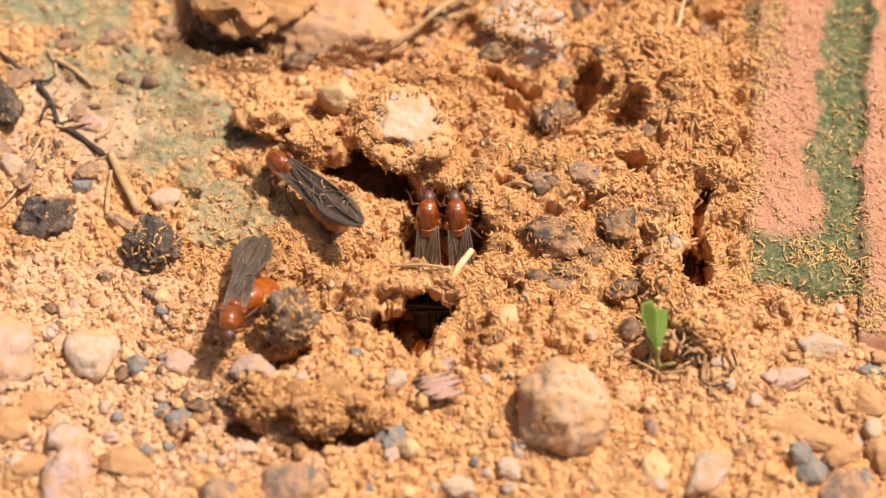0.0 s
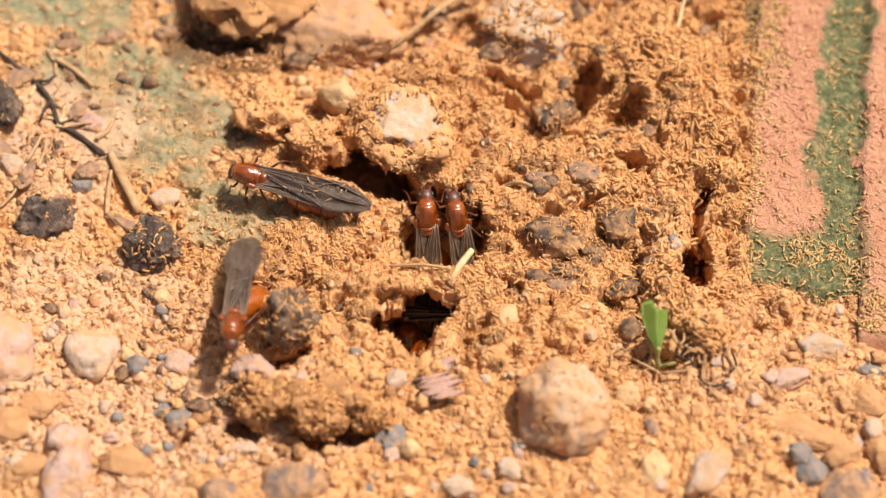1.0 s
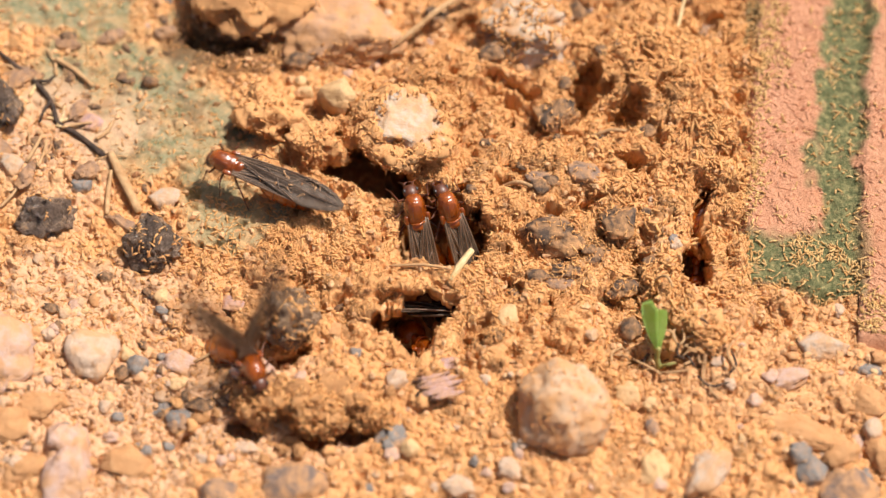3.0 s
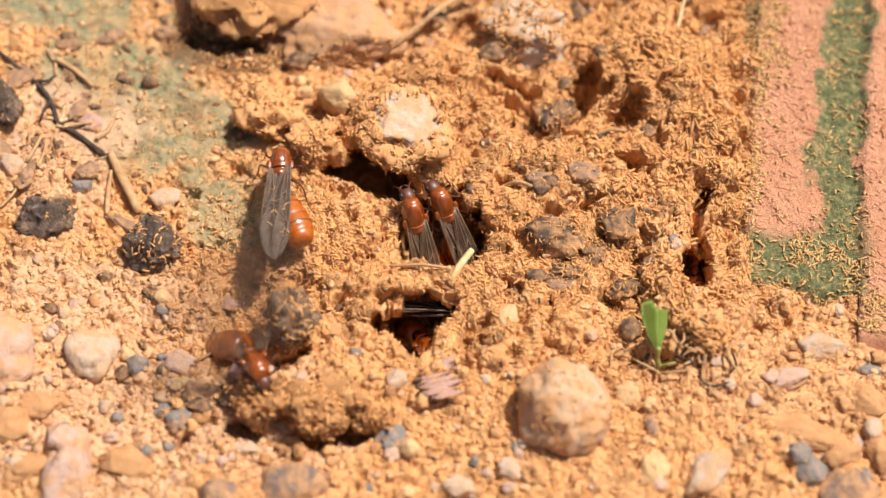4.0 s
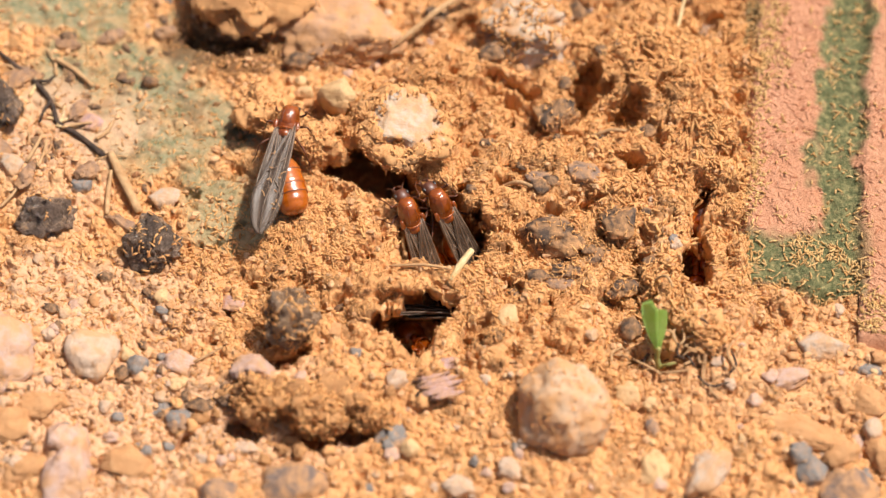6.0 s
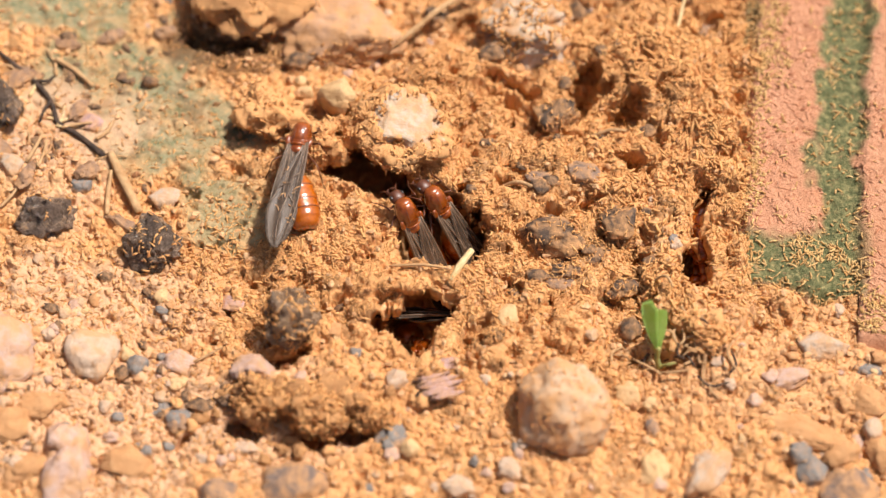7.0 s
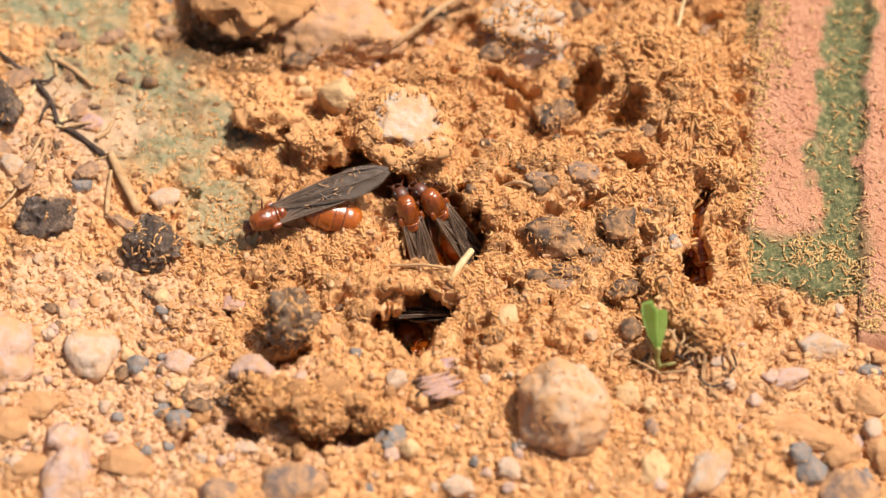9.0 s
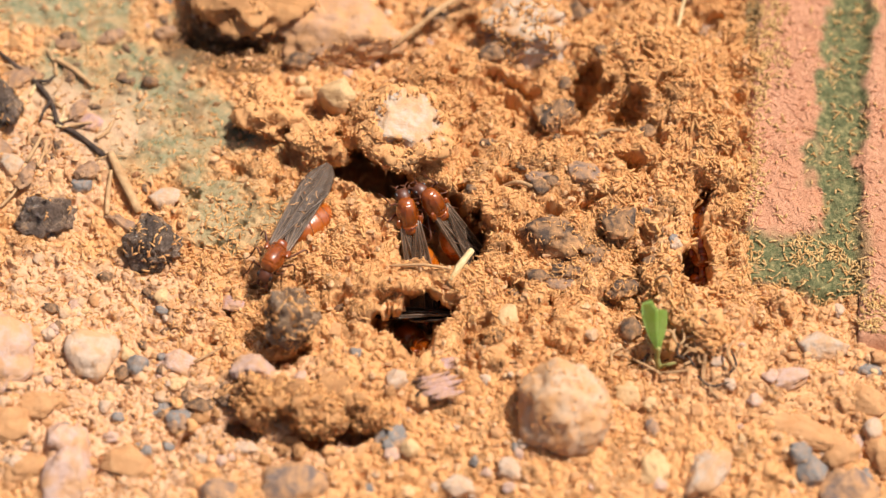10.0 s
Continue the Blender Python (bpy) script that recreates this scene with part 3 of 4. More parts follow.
quartz = stone("quartz_rock", "white quartz rock overhanging the nest hole", -7.7, 21.9, 20, 17, 9.5, M_ROCK, -14, 6, 14, 0.45, 4, 5, sink=0.2, base=2.5)
coat(quartz, 2200, 2, M_CRUMB, -1.0, length=(0.7, 2.0), thick=(0.09, 0.2), lift=0.3, keep=lambda p: ~bare(p))
crust(quartz, bare, 0.45)
for x, y, a, b, c, sd in ((-32.2, 27.9, 14.0, 13, 10, 21), (-23.2, 21.1, 10.5, 11.5, 9.5, 22), (-16.8, 24.2, 7, 8, 7, 25)):
    clod = stone("clod", "rounded clod of orange earth at the nest mouth", x, y, a, b, c, M_CLOD, sd * 9, 0, sd, 0.6, 2, 5, base=1.5, category="clod", group="earth clods")
    coat(clod, 620, sd, M_CRUMB, -0.6, length=(0.6, 1.8), thick=(0.08, 0.18), lift=-0.06)
for x, y, a, b, c, sd in ((-30.5, -31.8, 13.5, 11.0, 10.0, 31), (-20.0, -32.6, 14.0, 11.0, 11.0, 35), (-11.5, -34.2, 8.5, 7.0, 6.5, 37)):
    clod = stone("clod", "crumbling clod of brown earth with a hollow beneath", x, y, a, b, c, M_DAMPSHADE, sd * 11, 0, sd, 0.85, 2, 5, base=2.4, category="clod", group="earth clods")
    coat(clod, 900, sd, M_CRUMB, -0.8, length=(0.6, 2.2), thick=(0.1, 0.24), lift=0.0)
clod = stone("clod", "small crumbly clod beside the seedling", 44.3, -19.0, 12, 8.5, 7, M_CLOD, -20, 0, 33, 0.85, 1, 5, base=3.4, category="clod", group="earth clods")
coat(clod, 620, 33, M_CRUMB, -0.7)
ball = stone("round_stone", "round sandy brown pebble half sunk in soil", 20.3, -34.0, 17, 17.5, 16, M_SAND, 30, 0, 41, 0.2, 0, 5, sink=0.35)
coat(ball, 600, 41, M_CRUMB, -0.7, length=(0.5, 1.8), thick=(0.06, 0.15), lift=-0.07)

HUSK = "black crusted nutshell dusted with orange earth"
for x, y, a, b, c, sd, k in (
        (-70.9, 6.8, 11.8, 10, 9.5, 51, 40), (-51.2, -0.0, 11, 10.5, 10, 52, 130),
        (-26.2, -17.2, 10.6, 11.0, 13.0, 53, 420), (-80.0, 29.4, 7, 11, 8, 54, 80)):
    husk = stone("nutshell", HUSK if sd != 53 else "brown nutshell covered with crumbs of earth", x, y, a, b, c, M_SHELL if sd == 53 else M_HUSK, sd * 7, 0, sd, 0.42, 6 if k < 100 else 2, 5, sink=0.25, group="nutshells", category="nutshell")
    coat(husk, k, sd, M_CRUMB, -0.5, length=(0.8, 2.4), thick=(0.10, 0.22), lift=-0.08)

stone("pebble", "smooth honey-yellow pebble standing proud of the soil", -19.0, 29.6, 7.8, 7.5, 9, M_YELLOW, 10, 0, 81, 0.2, 4, 4, sink=0.22, group="pebbles", category="pebble")


def pebbles(label, material, *rows):
    """Pebbles of one kind: x, y, width, depth, height in millimetres, and a seed."""
    for x, y, a, b, c, sd in rows:
        dark_one = material in (M_UMBER, M_SLATE, M_GREY)
        angular = material in (M_QUARTZ, M_SLATE, M_UMBER, M_MAUVE, M_GREY)
        one = stone("pebble", label, x, y, a, b, c, material, (sd * 37) % 40 - 20, 0, sd, 0.45 if material is M_UMBER else 0.3, 9 if angular else 5, 4 if a > 4 else 3, sink=0.28 if material is M_UMBER else 0.5, group="pebbles", category="pebble")
        if dark_one and fibrous(x, y) > 0.6:
            coat(one, 130 if material is M_UMBER else 45, sd, M_CRUMB, -0.1, length=(0.7, 2.0), thick=(0.08, 0.18))


pebbles("pale pink pebble lying on the soil", M_PINK, (-75.8, -21.8, 12.5, 17, 9, 61), (-45.9, -22.6, 8.5, 5.5, 5, 62), (-32.1, -25.4, 8.8, 5.5, 6, 63), (-62.6, -43.4, 9, 17, 7, 64), (-64.6, -38.1, 6, 6, 5, 65), (-16.4, -38.9, 5.5, 4, 3, 66))
pebbles("pale pink pebble lying on the soil", M_PINK, (59.5, -26.5, 7, 4.5, 3, 67), (53.0, -30.9, 3, 3, 2.6, 68))
pebbles("cream pebble lying on the soil", M_CREAM, (-60.4, -22.3, 10, 10.5, 7.5, 71), (2.4, -47.2, 6, 4.5, 4, 72), (11.2, -44.2, 4.5, 4.5, 3.5, 73), (-7.7, -28.1, 4.2, 4, 3, 74), (-33.5, -39.3, 5, 2.6, 2, 75), (72.7, -36.0, 3.5, 4.5, 3, 76))
pebbles("cream pebble lying on the soil", M_CREAM, (13.0, 27.0, 3.4, 4.2, 3, 77), (13.4, -39.5, 2.2, 2.2, 2, 78))
pebbles("smooth yellow pebble in orange soil", M_YELLOW, (-23.3, 25.7, 5, 3, 3, 82), (-45.8, -26.5, 4.6, 3.2, 2.4, 83), (31.5, -28.9, 5.5, 5, 4.5, 84), (35.2, -44.1, 5.6, 8.5, 5, 85), (11.1, -15.5, 4, 5, 2.4, 86))
pebbles("smooth yellow pebble in orange soil", M_YELLOW, (33.7, -10.2, 4, 5, 4, 88), (-25.2, 33.0, 3.4, 3, 3, 89), (-5.6, -40.4, 3.5, 3.8, 3, 87))
pebbles("rounded orange pebble dusted with soil", M_ORANGE, (-52.9, -42.4, 9.6, 6.5, 5, 91), (60.2, -36.3, 17, 6, 3.4, 92), (72.1, -30.6, 8, 6, 4, 93), (73.8, -40.3, 5, 7.5, 5, 94), (-70.3, -42.9, 8, 6, 4, 95), (-73.8, -35.4, 9, 8, 4, 96))
pebbles("rounded orange pebble dusted with soil", M_ORANGE, (-68.5, -32.0, 8, 6, 3.4, 97), (67.1, -40.9, 7, 5.5, 5, 98))
pebbles("pale angular quartz chip", M_QUARTZ, (65.2, -20.3, 10, 6, 4, 102), (-50.2, 11.2, 6.0, 5.6, 2.6, 103), (-77.6, 16.6, 4.5, 5.5, 3, 104))
pebbles("grey pebble half sunk in soil", M_GREY, (-52.5, -23.7, 4.2, 4, 4, 111), (61.9, -43.7, 5.8, 6, 4.5, 112), (59.9, -41.0, 4.4, 4, 4, 113), (-65.1, 13.2, 4.2, 3.4, 3, 114), (-68.1, -32.0, 3.4, 3.8, 2.4, 115), (-55.3, -33.5, 2.4, 2.2, 1.6, 116), (-48.0, -31.2, 9.0, 3.6, 2.6, 122), (-45.2, -33.6, 4.5, 4.5, 2.4, 128))
pebbles("grey pebble half sunk in soil", M_GREY, (73.3, -24.2, 6, 3, 2, 117), (-49.1, -12.5, 2.6, 1.6, 1.4, 118))
pebbles("blue-grey chip lying on soil", M_GREY, (-8.9, -37.6, 6.0, 6.5, 2.2, 121))
pebbles("dark slate chip lying on soil", M_SLATE, (17.3, 12.0, 6, 3.6, 3, 119), (25.1, 13.2, 6.6, 4.6, 3.4, 120))
pebbles("dark slate chip lying on soil", M_SLATE, (-44.9, -34.4, 5, 5, 2.4, 123), (-37.8, -47.3, 7.4, 6, 4, 124), (-24.8, -46.2, 13, 8, 5, 125), (67.8, -46.6, 11, 8, 5, 135), (35.5, -35.7, 2.8, 5, 2, 126), (27.1, -10.6, 9, 4, 3.4, 127))
pebbles("dark slate chip lying on soil", M_SLATE, (19.9, -8.1, 6, 4, 2.6, 128), (49.0, 47.3, 4, 3, 2, 129))
pebbles("dark umber lump of charred wood", M_UMBER, (27.2, -2.6, 8, 4.5, 4, 161), (31.5, -9.0, 7, 4, 3, 162), (21.5, -6.0, 6, 3.5, 3, 163), (18.7, 1.0, 13, 8, 6.5, 131), (30.8, 3.6, 7, 8, 4.5, 132), (20.7, 27.0, 8, 6, 4.4, 134))
pebbles("dark umber lump of charred wood", M_UMBER, (-54.2, 36.3, 3.4, 2.6, 2.4, 136), (-69.9, 46.1, 3.4, 3, 2.6, 137), (-26.5, 38.8, 6, 4, 3, 138), (32.3, -17.2, 4, 5, 3, 139), (9.0, 40.1, 5, 4, 3, 140), (-59.6, -5.4, 2.8, 2.4, 2, 151))
pebbles("dark umber lump of charred wood", M_UMBER, (8.8, -20.1, 4, 3, 2.4, 152), (12.2, -9.8, 2.6, 2.6, 2.6, 153), (-17.6, -12.1, 3.2, 2.2, 2, 154), (50.5, 37.4, 3.6, 2.6, 2.4, 155), (-1.5, 49.3, 4.4, 6, 3, 156), (25.4, 51.8, 4, 5, 4, 157))
pebbles("dark umber lump of charred wood", M_UMBER, (-68.2, -12.7, 3, 2.2, 1.6, 158), (-55.1, -25.1, 2.6, 3.4, 1.6, 159), (-41.2, -31.1, 5, 3, 2.4, 160))
pebbles("thin mauve flake of shale", M_MAUVE, (-36.6, -11.0, 4.4, 3.6, 1.4, 142), (-64.2, 26.8, 5, 4, 2, 143))

stone("pebble", "speckled grey quartz chip lying on the soil", 44.0, -44.2, 7.0, 12.5, 5, M_QUARTZ, -32, 0, 101, 0.35, 9, 4, sink=0.4, group="pebbles", category="pebble")
flake = tagged(new("shale_flake"), "thin mauve flake of layered shale on the soil", "shale flake")
flake.matrix_basis = pose(-0.0012, -0.0285, (float(height(-1.2, -28.5)) + 0.15) * MM, 4, -3, 16)
r = random.Random(71)
for i in range(7):
    sliver = lump(180 + i, 3, 0.35, 8)
    for v in sliver.verts:
        v.co = Vector((v.co.x * r.uniform(2.2, 4.4), v.co.y * r.uniform(0.75, 1.05), v.co.z * 0.42)) * MM
    part("layer", finish("layer", sliver, M_MAUVE), flake, pose(r.uniform(-1.2, 1.2) * MM, (i - 3) * 0.95 * MM, r.uniform(-0.2, 0.5) * MM, r.uniform(-14, 14), 0, r.uniform(-9, 9)))

# broken bits of the crumbling clods
r = random.Random(53)
for i in range(44):
    cx, cy, w = ((-36.0, -31.5, 4.0), (-13.0, -33.0, 5.0), (-24.0, -38.5, 7.0), (43.0, -19.0, 4.5))[i % 4]
    x, y = cx + r.gauss(0, w), cy + r.gauss(0, 2.6)
    a = r.uniform(1.6, 4.2)
    stone("clod", "small broken bit of brown earth", x, y, a, a * r.uniform(0.7, 1.0), a * r.uniform(0.6, 0.9), M_DAMPSHADE if i % 3 else M_CLOD, r.uniform(0, 180), 0, 900 + i, 0.7, 4, 3, sink=0.3, group="clod fragments", category="clod")

# dark bits of humus round the nest and beside the brick, some in place of shaded gaps
r = random.Random(27)
for i in range(34):
    cx, cy = ((22.6, 0.1), (27.1, 30.7), (15.8, 13.3))[i % 3]
    x, y = cx + r.gauss(0, 6.5), cy + r.gauss(0, 6.0)
    if bool(dug(np.float64(x), np.float64(y))):
        continue
    a = r.uniform(1.6, 4.2)
    stone("humus_bit", "dark brown bit of humus, partly for shade between the crumbs", x, y, a, a * r.uniform(0.6, 1.0), a * 0.5, M_UMBER, r.uniform(0, 180), 0, 700 + i, 0.5, 6, 3, sink=0.45, group="humus bits", category="humus")

for i in range(46):
    cx, cy = ((-71.0, 22.0), (-44.0, -33.0), (-58.0, -14.0), (-60.0, 44.0))[i % 4]
    x, y = cx + r.gauss(0, 8.0), cy + r.gauss(0, 6.0)
    if abs(x) > 82:
        continue
    a = r.uniform(1.2, 3.4)
    stone("humus_bit", "dark brown bit of humus among the grit", x, y, a, a * r.uniform(0.4, 0.8), a * 0.45, M_UMBER, r.uniform(0, 180), 0, 760 + i, 0.6, 7, 3, sink=0.4, group="humus bits", category="humus")
for x, y, a, b, turn in ((-78.0, 36.5, 9.0, 5.0, 30), (-81.0, 21.0, 8.0, 4.0, -20), (-64.0, 15.5, 5.0, 4.0, 10), (-66.5, 29.5, 6.0, 3.0, 50), (-74.5, 14.0, 6.5, 3.0, 65), (-57.5, 5.5, 7.0, 3.0, -35), (-62.0, 46.5, 6.0, 3.5, 15), (-70.5, 45.0, 7.0, 3.0, -10), (-52.0, 47.5, 5.0, 3.0, 20)):
    stone("bark_chip", "flat damp brown chip of bark in the debris", x, y, a, b, 2.0, M_BARK, turn, 8, int(800 + a * 7 + turn), 0.6, 9, 4, sink=0.35, group="bark chips", category="bark chip")

# scattered small stones of the same kinds
r = random.Random(9)
for i in range(300):
    x, y = r.uniform(-80, 80), r.uniform(-48, -8) if i < 200 else r.uniform(-8, 56)
    if float(algae(x, y)) > 0.4 or bool(dug(np.float64(x), np.float64(y))) or fibrous(x, y) > 0.55:
        continue
    a = r.uniform(0.9, 3.2)
    material, label = r.choice(((M_PINK, "small pink pebble lying on the soil"), (M_CREAM, "small cream pebble lying on the soil"), (M_ORANGE, "small orange pebble lying on the soil"), (M_YELLOW, "small yellow pebble lying on the soil"), (M_PINK, "small pink pebble lying on the soil"), (M_ORANGE, "small orange pebble lying on the soil"), (M_GREY, "small grey pebble lying on the soil"), (M_SAND, "small sandy pebble lying on the soil")))
    stone("pebble", label, x, y, a, a * r.uniform(0.7, 1.1), a * r.uniform(0.5, 0.8), material, r.uniform(0, 180), 0, 300 + i, 0.4, 9, 3, sink=0.5, group="small pebbles", category="pebble")


# ---- ribbed brick at the edge ----
def brick_top(u, v):
    """Height of the ribbed face over its own frame: a groove between two ribs."""
    wob = 0.5 * waves(u, v, 6, 3, 203)
    groove = ease(4.7, 2.3, np.abs(u - 17.6 + wob))
    second = ease(3.9, 2.7, np.abs(u - 45.0 + wob))
    edge = ease(1.6, -0.4, u + 0.4 * wob)
    return -1.5 * groove - 1.5 * second - 2.2 * edge - 4.0 * ease(3.0, -2.0, v + np.where(u > 21.5, 9.0, 0.0)) + 0.25 * waves(u, v, 4, 4, 207) + 0.18 * np.abs(waves(u, v, 1.8, 2, 209))


def moss(u, v):
    g = np.abs(u - 17.2) + 1.8 * waves(u, v, 5, 3, 211)
    low = v + 2.0 * waves(u, v, 6, 3, 213)
    left = u + 1.5 * waves(u, v, 5, 3, 215)
    streak = ease(5.6, 3.4, g)
    foot = ease(15.5, 12.0, low) * ease(-1.0, 2.0, low) * ease(25.0, 20.0, u)
    return np.clip(np.maximum(np.maximum(streak * ease(-2, 3, low), foot), 0.8 * ease(2.0, 0.0, left) * ease(48, 53, v)), 0, 1)


def ribbed_brick():
    us, vs = np.arange(-1.0, 60.1, 0.28), np.arange(-14.0, 95.1, 0.34)
    me, gu, gv = sheet("ribbed_brick", us, vs, brick_top, M_BRICK)
    st = me.color_attributes.new("colour_mask", "FLOAT_COLOR", "POINT")
    m = moss(gu, gv)
    st.data.foreach_set("color", np.stack([m, m, m, np.ones_like(m)], -1).ravel().astype(np.float32))
    bm = bmesh.new()
    bm.from_mesh(me)
    rim = [e for e in bm.edges if e.is_boundary]
    out = bmesh.ops.extrude_edge_only(bm, edges=rim)["geom"]
    for v in out:
        if isinstance(v, bmesh.types.BMVert):
            v.co.z = -0.045
    bmesh.ops.contextual_create(bm, geom=[e for e in bm.edges if e.is_boundary])
    bm.to_mesh(me)
    bm.free()
    me.shade_smooth()
    ob = new("ribbed_brick", me)
    at = pose(BRICK_AT[0] * MM, BRICK_AT[1] * MM, 0.0016, 2.2, 0, BRICK_AT[2])
    ob.matrix_basis = at
    tagged(ob, "red clay brick with ribbed face and mossy groove", "brick")
    q = np.random.default_rng(77)
    u, v = q.uniform(-1, 34, 9000), q.uniform(-6, 75, 9000)
    keep = q.random(9000) < 0.04 + (0.14 + 0.26 * ease(20, 12, v)) * (0.25 + 1.6 * ease(-0.2, 0.5, waves(u, v, 4, 3, 225))) * moss(u, v) + 0.9 * ease(5.5, 1.0, u - 0.11 * np.clip(v - 30, 0, None) + 2 * waves(u, v, 8, 3, 221)) + 0.9 * ease(4.0, -1.0, v + 2 * waves(u, v, 8, 3, 223))
    u, v = u[keep], v[keep]
    nrm = np.stack([0 * u, 0 * u, 1 + 0 * u], -1)
    tagged(part("crumb_coating", rods("crumb_coating", np.stack([u, v, brick_top(u, v)], -1), nrm, q, M_MOSSCRUMB, (0.8, 2.4), (0.09, 0.22), lift=0.0), ob, label="earth crumbs scattered over the face"), kind="stuff")
    u, v = q.uniform(2, 36, 3000), q.uniform(0, 90, 3000)
    u, v = u[moss(u, v) < 0.35], v[moss(u, v) < 0.35]
    nrm = np.stack([0 * u, 0 * u, 1 + 0 * u], -1)
    tagged(part("clay_grain", rods("clay_grain", np.stack([u, v, brick_top(u, v) - 0.15], -1), nrm, q, M_BRICKDUST, (0.8, 2.6), (0.16, 0.3), 0.1, -0.16), ob, label="rough flecks of red clay"), kind="stuff")
    return ob


ribbed_brick()


# ---- dry stalks, roots and the seedling ----
def tube(points, radii, sides=7):
    """A bent tapering tube through the points (millimetres) with closed ends."""
    pts = [Vector(p) for p in points]
    fine, rad = [], []
    for i in range(len(pts) - 1):
        a, b = pts[max(i - 1, 0)], pts[i]
        c, d = pts[i + 1], pts[min(i + 2, len(pts) - 1)]
        for k in range(4):
            t = k / 4
            fine.append(0.5 * (2 * b + (c - a) * t + (2 * a - 5 * b + 4 * c - d) * t * t + (3 * b - a - 3 * c + d) * t ** 3))
            rad.append(radii[i] + (radii[i + 1] - radii[i]) * t)
    fine.append(pts[-1])
    rad.append(radii[-1])
    bm = bmesh.new()
    rings, ref = [], Vector((0.13, 0.21, 0.97))
    for i, p in enumerate(fine):
        along = (fine[min(i + 1, len(fine) - 1)] - fine[max(i - 1, 0)]).normalized()
        a = along.cross(ref).normalized()
        b = along.cross(a)
        rings.append([bm.verts.new((p + rad[i] * (a * math.cos(q) + b * math.sin(q))) * MM) for q in (2 * math.pi * k / sides for k in range(sides))])
    for lo, hi in zip(rings, rings[1:]):
        for k in range(sides):
            bm.faces.new((lo[k], lo[(k + 1) % sides], hi[(k + 1) % sides], hi[k]))
    bm.faces.new(rings[0][::-1])
    bm.faces.new(rings[-1])
    bmesh.ops.recalc_face_normals(bm, faces=bm.faces)
    return bm


def lie(*xy, up_=0.6):
    """Points on the ground, lifted a little."""
    return [(x, y, float(height(x, y)) + up_) for x, y in xy]


def stalk(kind, label, pts, radii, material, category):
    return tagged(new(kind, finish(kind, tube(pts, radii), material)), label, category)


root = stalk("root", "thin black root lying on the soil", lie((-82.4, 42.5), (-79.4, 39.4), (-75.7, 36.3), (-71.8, 31.2), (-70.1, 26.4), (-66.4, 23.9), (-61.4, 19.7), up_=0.5),
             (0.30, 0.45, 0.62, 0.42, 0.55, 0.50, 0.62), M_ROOT, "root")
for pts, rr in ((((-75.5, 35.8), (-72.9, 35.8), (-71.6, 37.1)), (0.4, 0.3, 0.15)), (((-71.7, 30.7), (-72.8, 28.8), (-73.4, 26.3)), (0.4, 0.3, 0.15))):
    part("rootlet", finish("rootlet", tube(lie(*pts, up_=0.9), rr), M_ROOT), root)
stalk("twig", "short tan twig lying on the soil", lie((-60.2, 20.0), (-57.9, 15.1), (-54.4, 8.2), up_=0.8), (0.7, 0.95, 0.8), M_TWIG, "twig")
stalk("twig", "thin tan twig standing in the soil", lie((-59.7, 16.0), (-60.1, 11.5), (-59.9, 7.0), up_=1.0), (0.3, 0.5, 0.45), M_TWIG, "twig")
stalk("grass_stalk", "dry curved grass stalk", lie((6.8, 54.1), (0.6, 50.4), (-5.2, 45.4), (-10.9, 40.7), up_=3.2), (0.55, 0.6, 0.55, 0.4), M_TWIG, "grass stalk")
stalk("grass_stalk", "pale upright grass stalk", ((43.0, 44.2, 3.0), (44.1, 48.4, 4.5), (45.1, 51.9, 6.5)), (0.35, 0.4, 0.3), M_STRAW, "grass stalk")
for a, b, w in (((-74.9, 17.0), (-72.5, 23.1), 0.35), ((-72.7, 15.7), (-71.7, 21.7), 0.3), ((-79.1, 7.9), (-75.5, 12.7), 0.3), ((26.8, 22.9), (33.0, 22.4), 0.4),
                ((9.7, 12.3), (15.8, 9.9), 0.45), ((-9.3, -6.0), (1.6, -7.5), 0.25), ((-42.7, -23.4), (-37.9, -20.8), 0.25), ((-69.4, 25.0), (-63.8, 26.3), 0.3), ((-71.7, 40.9), (-64.4, 34.5), 0.5)):
    m_ = ((a[0] + b[0]) / 2 + 0.4, (a[1] + b[1]) / 2 + 0.3)
    stalk("straw", "thin dry straw on the soil", lie(a, m_, b, up_=1.0), (w, w, w * 0.7), M_TWIG, "straw")

r = random.Random(31)
for i in range(22):
    x, y = -73.1, 25.6
    x, y = x + r.gauss(0, 6), y + r.gauss(0, 9)
    a, L, w = r.uniform(0, 3.14), r.uniform(2.0, 6.5), r.uniform(0.12, 0.34)
    stalk("straw", "broken dry straw among the debris", lie((x, y), (x + 0.5 * L * math.cos(a), y + 0.5 * L * math.sin(a)), (x + L * math.cos(a + 0.2), y + L * math.sin(a + 0.2)), up_=0.5), (w, w, w * 0.6), M_TWIG if i % 3 else M_STRAW, "straw")

# flat split straw at the rim of the hole
stalk("straw", "pale split straw at the rim of the nest hole", ((1.3, -8.9, 4.0), (3.0, -6.2, 4.6), (5.1, -3.4, 5.2)), (0.4, 0.7, 0.55), M_STRAW, "straw")
stalk("straw", "short dry grass stub standing in soil", ((44.3, -27.8, 0.6), (44.5, -25.1, 2.2), (44.9, -23.4, 4.0)), (0.4, 0.4, 0.35), M_TWIG, "straw")


